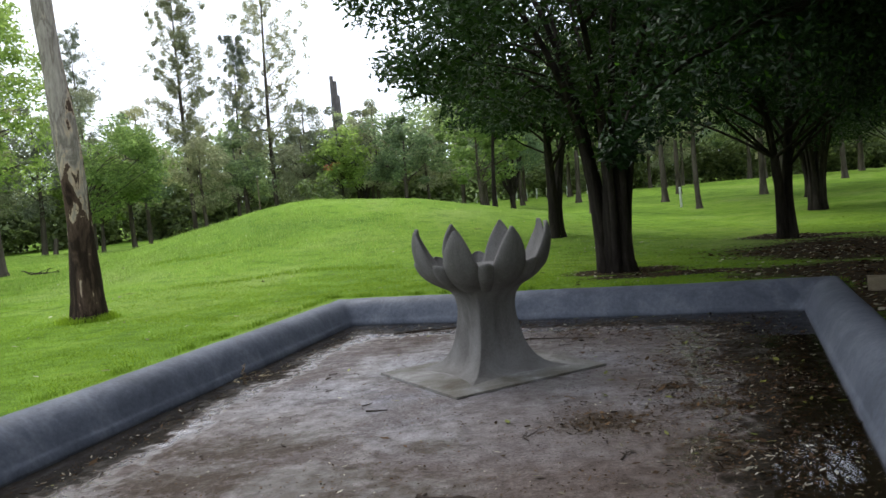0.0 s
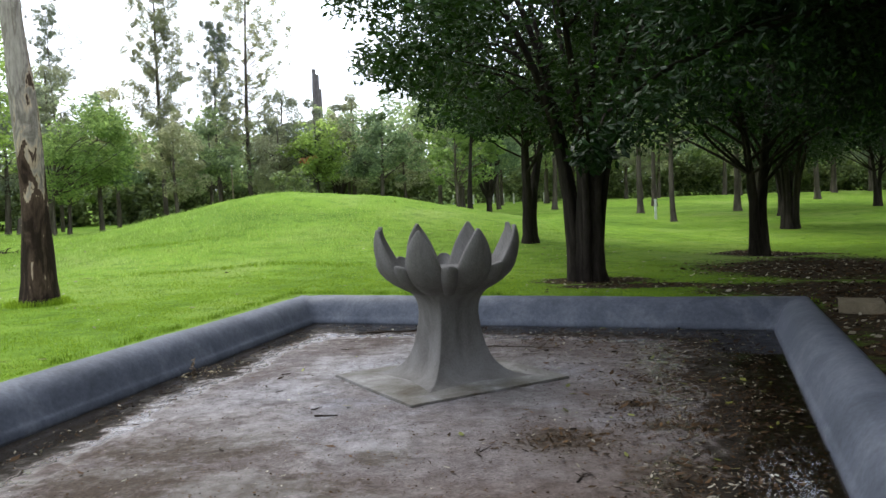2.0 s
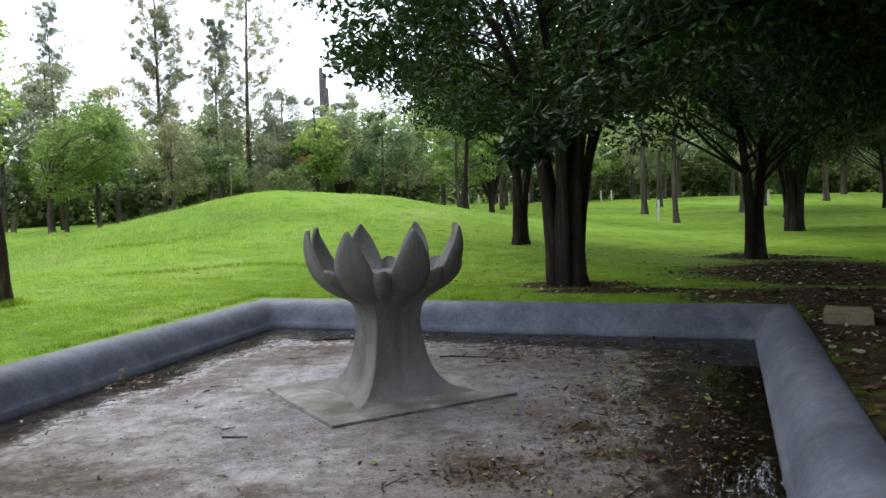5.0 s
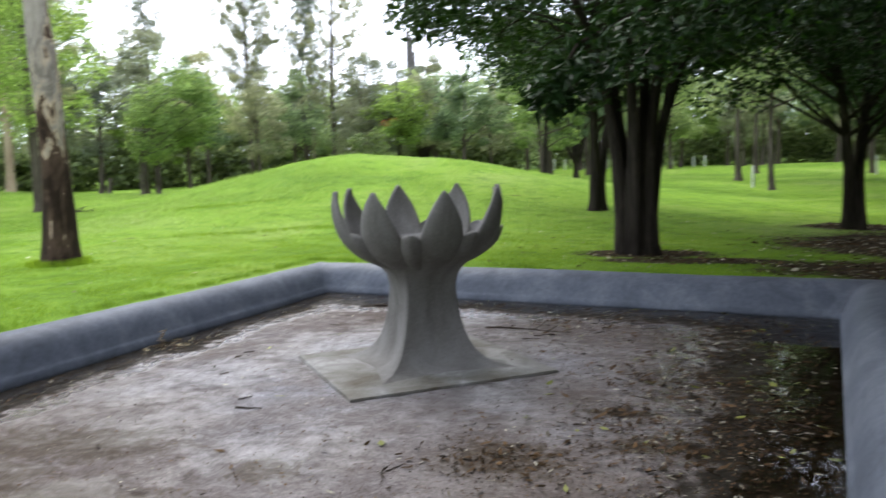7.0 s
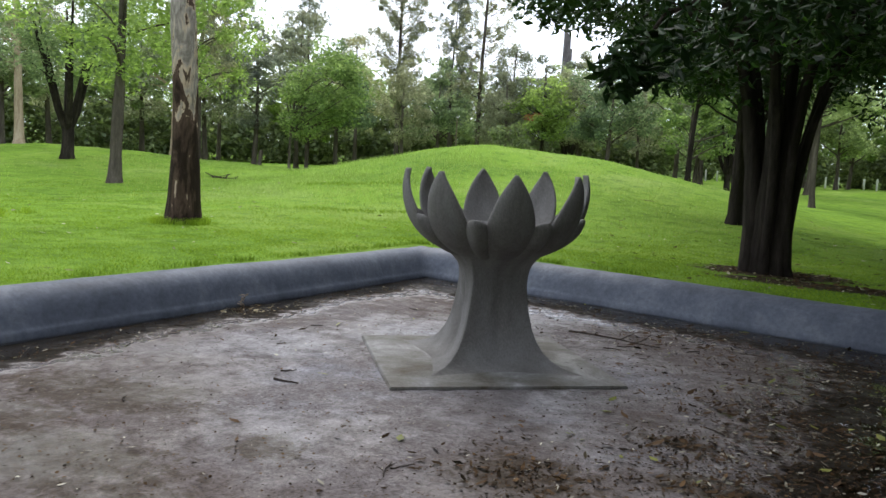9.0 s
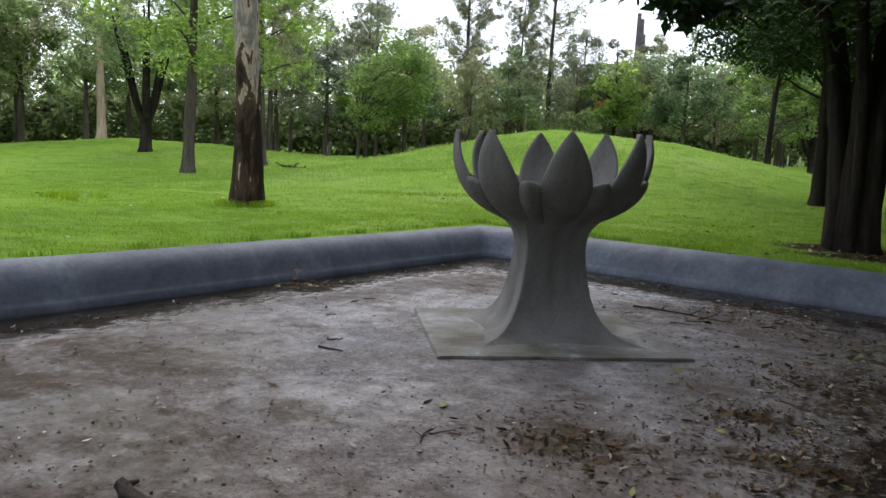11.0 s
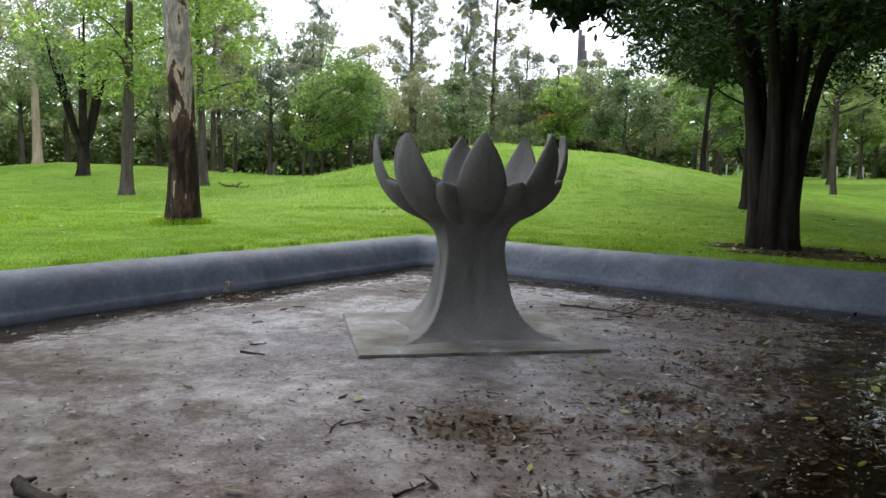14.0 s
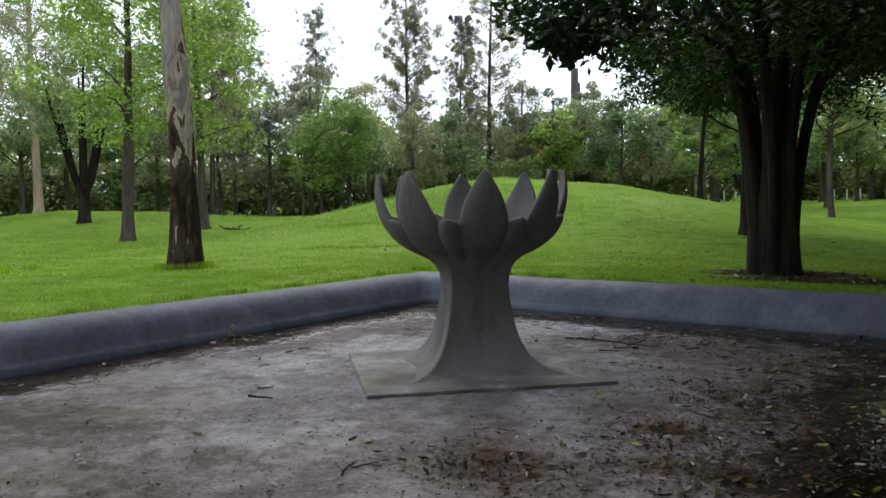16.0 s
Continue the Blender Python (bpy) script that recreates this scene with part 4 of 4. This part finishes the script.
ball = pole_tree(36, 6.0, 0.13, (0, 0, 4.9), (1.8, 1.8, 2.0), 60, 7000, 0.2, BARK, LIGHT_LEAF, "small round-crowned bright green tree", 0.6)
put(ball, 2.0, 35.0, 0, 1.0)
red = pole_tree(37, 7.0, 0.16, (0, 0, 5.2), (2.6, 2.6, 2.4), 60, 4500, 0.3, BARK, LIGHT_LEAF, "light green tree with a spray of red blossom", 0.8)
put(red, -8.3, 56.0, 0, 1.0)
rv, rf = leaf_cloud(np.random.default_rng(8), [(-0.4, -2.4, 4.4), (0.1, -2.3, 4.55)], 0.4, 90, 0.16, 0.6)
part("blossom", fast_mesh("blossom", rv, rf, BLOSSOM), red, "red blossom")


# ---- posts and block ----
def fence_posts():
    bm = box_bm(0.18, 0.18, 1.3, 0.02)
    me = bm_mesh("fence_post", bm, POST)
    for i in range(16):
        x = 2.2 + i * 1.25
        y = 96 - 0.05 * i
        if i % 5 != 3:
            thing("fence_post", Matrix.Translation((x, y, ground_z(x, y) - 0.05)), "short white painted post at the lawn edge", "post", "row of posts", me)
    for x, y, h in [(13.6, 47, 1.3), (25.5, 60, 1.4)]:
        me2 = bm_mesh("marker_post", box_bm(0.12, 0.12, h, 0.02), POST)
        thing("marker_post", Matrix.Translation((x, y, ground_z(x, y) - 0.05)), "thin white marker post on the lawn", "post", me=me2)


fence_posts()


def lamp_post(x, y, h):
    w = Wood(3)
    w.limb([(0, 0, 0), (0, 0, h * 0.5), (0, 0, h)], [0.045, 0.04, 0.035], 8, 0.0)
    root = thing("lamp_post", Matrix.Translation((x, y, ground_z(x, y))), "slim pale metal lamp post among the trees", "lamp post")
    part("pole", fast_mesh("pole", w.V, w.F, BLOCK, True), root)
    part("head", bm_mesh("head", box_bm(0.16, 0.12, 0.08, 0.02), POST), root, "", pose(0.03, 0, h))


lamp_post(-13.6, 53, 4.2)
bm = box_bm(0.51, 0.62, 0.24, 0.015)
blk = thing("concrete_block", Matrix.Translation((5.8, 10.21, 0.16)) @ pose(0, 0, 0, 0, 0, -27), "worn pale concrete block on bare earth", "block", me=bm_mesh("concrete_block", bm, BLOCK))


# ---- fallen wood in the pool ----
def twig(x, y, length, turn, r=0.008, name="twig", label="thin dead twig on the pool floor", bend=0.12, fork=False, seed=0):
    rr = np.random.default_rng(seed + 100)
    w = Wood(seed + 200)
    n = 7
    pts = [Vector((length * (i / n - 0.5), bend * length * math.sin(i / n * 3.5 + seed) * 0.4, r + 0.004 * math.sin(i + seed) ** 2)) for i in range(n + 1)]
    w.limb(pts, [r * (1.1 - 0.6 * i / n) for i in range(n + 1)], 6, 0.1)
    if fork:
        for k in (2, 4, 5):
            d = Vector((0.5, rr.choice([-1, 1]) * 0.8, 0.25)) * length * 0.28
            w.bent(pts[k], pts[k] + d, r * 0.7, r * 0.25, 4, 0.06, 5)
    z = float(floor_z(x, y))
    return thing(name, Matrix.Translation((x, y, z)) @ pose(0, 0, 0, 0, 0, turn), label, "twig", "twigs in the pool", fast_mesh(name, w.V, w.F, TWIG, True))


def log():
    w = Wood(77)
    w.limb([(-0.23, 0.07, 0.075), (-0.19, 0.065, 0.06), (-0.12, 0.035, 0.05), (-0.03, 0.012, 0.044), (0.06, -0.004, 0.046), (0.13, -0.02, 0.052), (0.18, -0.04, 0.055), (0.215, -0.055, 0.05)], [0.026, 0.036, 0.041, 0.036, 0.037, 0.045, 0.052, 0.044], 12, 0.2)
    w.bent((-0.18, 0.06, 0.07), (-0.15, 0.13, 0.085), 0.026, 0.01, 4, 0.08, 7)
    w.bent((0.12, -0.01, 0.075), (0.13, 0.05, 0.08), 0.02, 0.012, 3, 0.08, 7)
    w.bent((0.17, -0.05, 0.07), (0.235, -0.01, 0.075), 0.018, 0.009, 3, 0.08, 6)
    root = thing("branch_stub", Matrix.Translation((0.18, 4.78, 0.0)) @ pose(0, 0, 0, 0, 0, -4) @ Matrix.Diagonal((0.78, 0.7, 0.62, 1)), "short broken dark branch on the pool floor", "branch", me=fast_mesh("branch_stub", w.V, w.F, TWIG, True))
    return root


log()
twig(1.5, 10.05, 0.95, -8, 0.009, "fallen_branch", "thin forked dead branch on the pool floor", 0.25, True, 1)
twig(-0.15, 11.9, 0.9, 5, 0.014, "fallen_branch", "thin dead branch in shallow water", 0.1, False, 2)
twig(-0.5, 7.17, 0.2, -4, 0.009, seed=3)
twig(-0.62, 7.42, 0.12, 40, 0.006, seed=4)
twig(-0.35, 8.95, 0.3, 0, 0.008, seed=5, bend=0.5)
twig(-0.3, 4.42, 0.14, 20, 0.018, seed=6)
rng = np.random.default_rng(9)
for i in range(46):
    for _ in range(40):
        x, y = rng.uniform(-2.6, 4.4), rng.uniform(4.4, 12.6)
        if pool_depth(x, y) > 0.25 and math.hypot(x - 0.55, y - 8.6) > 1.4 and rng.uniform() < 0.25 + 0.2 * max(0, x):
            break
    twig(x, y, rng.uniform(0.06, 0.24), rng.uniform(0, 180), rng.uniform(0.003, 0.007), seed=10 + i, bend=rng.uniform(0, 0.4), fork=i % 11 == 0)


# ---- litter ----
def flat_leaves(name, pts, zf, size, mat, label, category, curl=0.25, width=0.42, seed=0):
    rng = np.random.default_rng(seed)
    n = len(pts)
    P = np.column_stack([pts, zf + 0.004 + rng.uniform(0, 0.006, n)])
    a = rng.uniform(0, 2 * np.pi, n)
    d = np.column_stack([np.cos(a), np.sin(a), rng.normal(0, 0.12, n)])
    s = np.column_stack([-np.sin(a), np.cos(a), rng.normal(0, 0.3, n)])
    L = (size * rng.uniform(0.45, 1.4, n))[:, None]
    W = L * (width * rng.uniform(0.6, 1.2, n))[:, None] * 0.5
    up = np.array([0, 0, 1.0]) * L * curl * rng.uniform(0.1, 1, n)[:, None]
    q = [P - d * L / 2, P - d * L * 0.18 + s * W + up * 0.5, P + d * L * 0.22 + s * W * 0.8 + up * 0.6, P + d * L / 2 + up, P + d * L * 0.22 - s * W * 0.8 + up * 0.4, P - d * L * 0.18 - s * W + up * 0.3]
    V = np.stack(q, 1).reshape(-1, 3)
    V[:, 2] = np.maximum(V[:, 2], np.repeat(P[:, 2] - 0.003, 6))
    b = np.arange(n) * 6
    F = np.concatenate([np.stack([b, b + 1, b + 5], 1), np.stack([b + 1, b + 2, b + 4], 1), np.stack([b + 1, b + 4, b + 5], 1), np.stack([b + 2, b + 3, b + 4], 1)])
    return thing(name, Matrix(), label, category, me=fast_mesh(name, V, F, mat), kind="stuff")


def pool_points(rng, n, weight):
    out = []
    while len(out) < n:
        x, y = rng.uniform(-3.4, 5.0, 4000), rng.uniform(3.4, 13.4, 4000)
        d = pool_depth(x, y)
        ok = (d > 0.03) & (rng.uniform(0, 1, 4000) < weight(x, y, d)) & (np.hypot(x - 0.6, y - 8.6) > 0.75)
        out += list(zip(x[ok], y[ok]))
    return np.array(out[:n])


HEAPS = [(1.36, 6.3, 0.42, 0.2), (2.15, 7.1, 0.3, 0.4), (2.5, 6.6, 0.5, 0.4), (2.7, 8.2, 0.6, 0.5), (-2.45, 9.6, 0.25, 0.8), (2.3, 5.3, 0.5, 0.6), (3.0, 7.4, 0.6, 0.5), (1.9, 10.5, 0.8, 0.35), (3.4, 9.6, 0.8, 0.4)]


def litter_weight(x, y, d):
    w = 0.006 + 0.035 * np.clip((x - 0.35 * (y - 10.9) - 2.2) / 1.5, 0, 1) + 0.06 * np.exp(-((d - 0.5) / 0.2) ** 2)
    for hx, hy, r, k in HEAPS:
        w = w + k * np.exp(-((x - hx) ** 2 + (y - hy) ** 2) / r ** 2)
    return w


rng = np.random.default_rng(12)
for cx, cy, rad, count in [(1.42, 6.22, 0.2, 45), (2.2, 7.15, 0.14, 35), (2.75, 8.1, 0.24, 50), (2.4, 6.5, 0.26, 60), (3.1, 5.7, 0.35, 90), (3.0, 6.9, 0.35, 80)]:
    hp = np.column_stack([rng.normal(cx, rad, count), rng.normal(cy, rad * 0.8, count)])
    flat_leaves("leaf_heap", hp, floor_z(hp[:, 0], hp[:, 1]), 0.05, DEBRIS, "small heap of dark rotting leaves on the pool floor", "leaf litter", 0.5, seed=count)
    hp = np.column_stack([rng.normal(cx, rad * 1.1, 9 * count), rng.normal(cy, rad * 0.85, 9 * count)])
    flat_leaves("heap_crumbs", hp, floor_z(hp[:, 0], hp[:, 1]), 0.018, DEBRIS, "dark crumbs in the heap of leaves", "leaf litter", 0.3, 0.7, seed=count + 1)
p = pool_points(rng, 1250, litter_weight)
flat_leaves("fallen_leaves", p, floor_z(p[:, 0], p[:, 1]), 0.07, DEBRIS, "brown dead leaves and bark scattered over the pool floor", "leaf litter", 0.4, 0.3, seed=1)
p = pool_points(rng, 1250, lambda x, y, d: litter_weight(x, y, d) + 0.03 * np.clip((6.4 - y) / 1.5, 0, 1) + 0.25 * np.exp(-((d - 0.42) / 0.22) ** 2) * (x < 3))
flat_leaves("pale_leaves", p, floor_z(p[:, 0], p[:, 1]), 0.045, PALE_DEBRIS, "pale dry leaf scraps scattered over the pool floor", "leaf litter", width=0.3, seed=2)
p = pool_points(rng, 110, lambda x, y, d: 0.02 + 0.3 * np.clip((x - 1.2) / 2, 0, 1))
flat_leaves("green_leaves", p, floor_z(p[:, 0], p[:, 1]), 0.07, GREEN_DEBRIS, "fresh yellow-green leaves fallen in the pool", "leaf litter", seed=3)
p = pool_points(rng, 20000, lambda x, y, d: 0.06 + 0.05 * np.clip((6.2 - y) / 1.5, 0, 1) + 0.12 * np.exp(-((d - 0.4) / 0.18) ** 2) + litter_weight(x, y, d))
flat_leaves("leaf_crumbs", p, floor_z(p[:, 0], p[:, 1]), 0.018, DEBRIS, "fine dark crumbs of bark and leaf on the pool floor", "leaf litter", width=0.6, seed=4)


p = pool_points(rng, 1500, lambda x, y, d: 0.1 + litter_weight(x, y, d))
flat_leaves("pale_crumbs", p, floor_z(p[:, 0], p[:, 1]), 0.02, PALE_DEBRIS, "tiny pale seed husks on the pool floor", "leaf litter", width=0.4, seed=8)
p = np.column_stack([rng.normal(-2.3, 0.16, 60), rng.normal(9.5, 0.2, 60)])
flat_leaves("bark_flakes", p, floor_z(p[:, 0], p[:, 1]), 0.055, PALE_DEBRIS, "tan bark flakes beside the dry weed", "leaf litter", width=0.35, seed=9)


def lawn_points(rng, n, box, weight):
    out = []
    x0, x1, y0, y1 = box
    while len(out) < n:
        x, y = rng.uniform(x0, x1, 8000), rng.uniform(y0, y1, 8000)
        ok = (pool_depth(x, y) < -0.53) & (rng.uniform(0, 1, 8000) < weight(x, y))
        out += list(zip(x[ok], y[ok]))
    return np.array(out[:n])


def litter_zone(x, y):
    t = np.zeros_like(x)
    for lx, ly, rx, ry in LITTER:
        t = np.maximum(t, np.clip(1.25 - ((x - lx) / rx) ** 2 - ((y - ly) / ry) ** 2, 0, 1))
    return t


p = lawn_points(rng, 10000, (0.5, 13, 3, 23), lambda x, y: 0.02 + litter_zone(x, y))
flat_leaves("lawn_litter", p, land(p[:, 0], p[:, 1]), 0.095, DEBRIS, "brown leaf litter on bare earth under the trees", "leaf litter", seed=5)
p = lawn_points(rng, 2400, (0.5, 13, 3, 23), lambda x, y: 0.03 + litter_zone(x, y))
flat_leaves("yellow_litter", p, land(p[:, 0], p[:, 1]), 0.085, PALE_DEBRIS, "pale yellow leaves lying under the trees", "leaf litter", seed=6)
p = lawn_points(rng, 420, (-14, 6, 8, 30), lambda x, y: 0.5 + 0 * x)
flat_leaves("lawn_specks", p, land(p[:, 0], p[:, 1]) + 0.05, 0.07, PALE_DEBRIS, "single pale leaves lying on the lawn", "leaf litter", seed=7)


# ---- grass ----
def blades(name, pts, height, width, mat, label, seed, lean=0.5):
    rng = np.random.default_rng(seed)
    n = len(pts)
    P = np.column_stack([pts, land(pts[:, 0], pts[:, 1]) - 0.01])
    a, b = rng.uniform(0, 2 * np.pi, n), rng.uniform(0, 2 * np.pi, n)
    H = (height * rng.uniform(0.5, 1.35, n))[:, None]
    s = np.column_stack([np.cos(a), np.sin(a), 0 * a]) * width
    t = np.column_stack([np.cos(b), np.sin(b), 0 * b]) * lean * rng.uniform(0.2, 1, n)[:, None]
    mid = P + H * 0.55 * np.array([0, 0, 1]) + H * 0.25 * t
    tip = P + H * 0.95 * np.array([0, 0, 1]) + H * 0.9 * t
    V = np.stack([P - s, P + s, mid + s * 0.7, mid - s * 0.7, tip], 1).reshape(-1, 3)
    k = np.arange(n) * 5
    F = np.concatenate([np.stack([k, k + 1, k + 2], 1), np.stack([k, k + 2, k + 3], 1), np.stack([k + 3, k + 2, k + 4], 1)])
    return thing(name, Matrix(), label, "grass", me=fast_mesh(name, V, F, mat), kind="stuff")


rng = np.random.default_rng(14)
bare = lambda x, y: np.clip(1 - 1.6 * litter_zone(x, y), 0.02, 1)
clumps = lambda x, y: 0.2 + np.clip(0.45 + 0.9 * np.sin(2.3 * x + 1.7 * np.sin(1.9 * y)) * np.sin(2.1 * y + 1.3 * np.sin(1.7 * x)) + 0.35 * np.sin(5.3 * x + 2.1 * y) * np.sin(4.7 * y - 1.9 * x), 0, 0.8)
p = lawn_points(rng, 90000, (-9, 6.5, 5, 18.5), lambda x, y: bare(x, y) * clumps(x, y) * np.exp(pool_depth(x, y) / 4.0))
blades("near_grass", p, 0.034, 0.0035, BLADE, "short bright green grass beside the pool", 1, 1.1)
p = lawn_points(rng, 90000, (-20, 16, 12, 34), lambda x, y: bare(x, y) * clumps(0.7 * x, 0.7 * y) * np.clip(np.exp(-(y - 14) / 14), 0, 1))
blades("lawn_grass", p, 0.032, 0.006, BLADE, "bright green mown grass of the lawn", 2, 1.2)
p = lawn_points(rng, 30000, (-26, 4, 17, 46), lambda x, y: 0.02 + np.clip(np.exp(-((x + 8) / 6) ** 2 - ((y - 27) / 4.5) ** 2) + 0.6 * np.exp(-((x + 22) / 8) ** 2 - ((y - 36) / 6) ** 2), 0, 1) * (0.5 + 0.5 * np.sin(1.1 * x + 0.7 * y) * np.sin(0.8 * y - 0.5 * x)))
blades("seeding_grass", p, 0.12, 0.006, SEED, "pale seeding grass over the mounds", 3, 0.8)


def tufts(rng, spots, n, spread):
    k = rng.integers(0, len(spots), n)
    q = np.array(spots)[k] + rng.normal(0, spread, (n, 2))
    return q[pool_depth(q[:, 0], q[:, 1]) < -0.53]


edge = []
oc = offset_corners(0.6)
for k in (0, 3):
    for i in range(26):
        f = rng.uniform()
        e = oc[k].lerp(oc[(k + 1) % 4], f)
        edge.append((e.x, e.y))
p = tufts(rng, edge, 2600, 0.09)
blades("edge_tufts", p, 0.075, 0.005, BLADE, "taller grass tufts along the pool rim", 4, 0.6)
ring = [(-6.6 + 0.36 * math.cos(a), 14.08 + 0.36 * math.sin(a)) for a in np.linspace(0, 6.28, 18)]
ring += [(-9.6 + rng.uniform(-0.6, 0.6), 13.0 + rng.uniform(-0.5, 0.5)) for _ in range(8)]
p = tufts(rng, ring, 2200, 0.1)
blades("trunk_tufts", p, 0.12, 0.006, BLADE, "long grass round the eucalyptus foot", 5, 0.6)


# ---- odds and ends on the lawn ----
def brush(x, y):
    w = Wood(88)
    for k in range(16):
        a = k * 0.7
        w.bent((0.3 * math.sin(k), 0.2 * math.cos(2 * k), 0.03), (0.75 * math.cos(a), 0.4 * math.sin(a), 0.06 + 0.07 * (k % 3)), 0.022, 0.006, 4, 0.08, 5)
    return thing("fallen_bough", Matrix.Translation((x, y, ground_z(x, y))), "dry reddish-brown fallen bough on the grass", "branch", me=fast_mesh("fallen_bough", w.V, w.F, TWIG, True))


brush(-15.6, 28.6)
w = Wood(89)
w.limb([(0, 0, -0.1), (0.03, 0, 0.3), (0.1, 0, 0.9), (0.12, 0, 1.0)], [0.17, 0.13, 0.11, 0.08], 9, 0.06)
thing("stump", Matrix.Translation((-23.1, 43.5, ground_z(-23.1, 43.5))), "short leaning broken tree stump", "stump", me=fast_mesh("stump", w.V, w.F, PALE_BARK, True))
spots = [(x, 19.6 + 0.5 * math.sin(1.3 * x) + 0.08 * x) for x in np.linspace(-6.5, -1.5, 16)] + [(-9.5 + 0.4 * k, 24.5 + 0.3 * math.sin(k)) for k in range(8)]
p = tufts(rng, spots, 2600, 0.2)
blades("mound_tufts", p, 0.08, 0.006, BLADE, "coarse grass tufts at the foot of the mound", 6, 0.8)


def dry_weed(x, y):
    w = Wood(91)
    r = np.random.default_rng(91)
    for k in range(9):
        a, h = r.uniform(0, 6.28), r.uniform(0.05, 0.16)
        w.bent((0, 0, 0), (0.1 * math.cos(a), 0.1 * math.sin(a), h), 0.009, 0.005, 5, 0.25, 5)
    return thing("dry_weed", Matrix.Translation((x, y, float(floor_z(x, y)))), "bleached dry weed caught at the pool wall", "weed", me=fast_mesh("dry_weed", w.V, w.F, CREAM_BARK, True))


dry_weed(-2.5, 9.68)
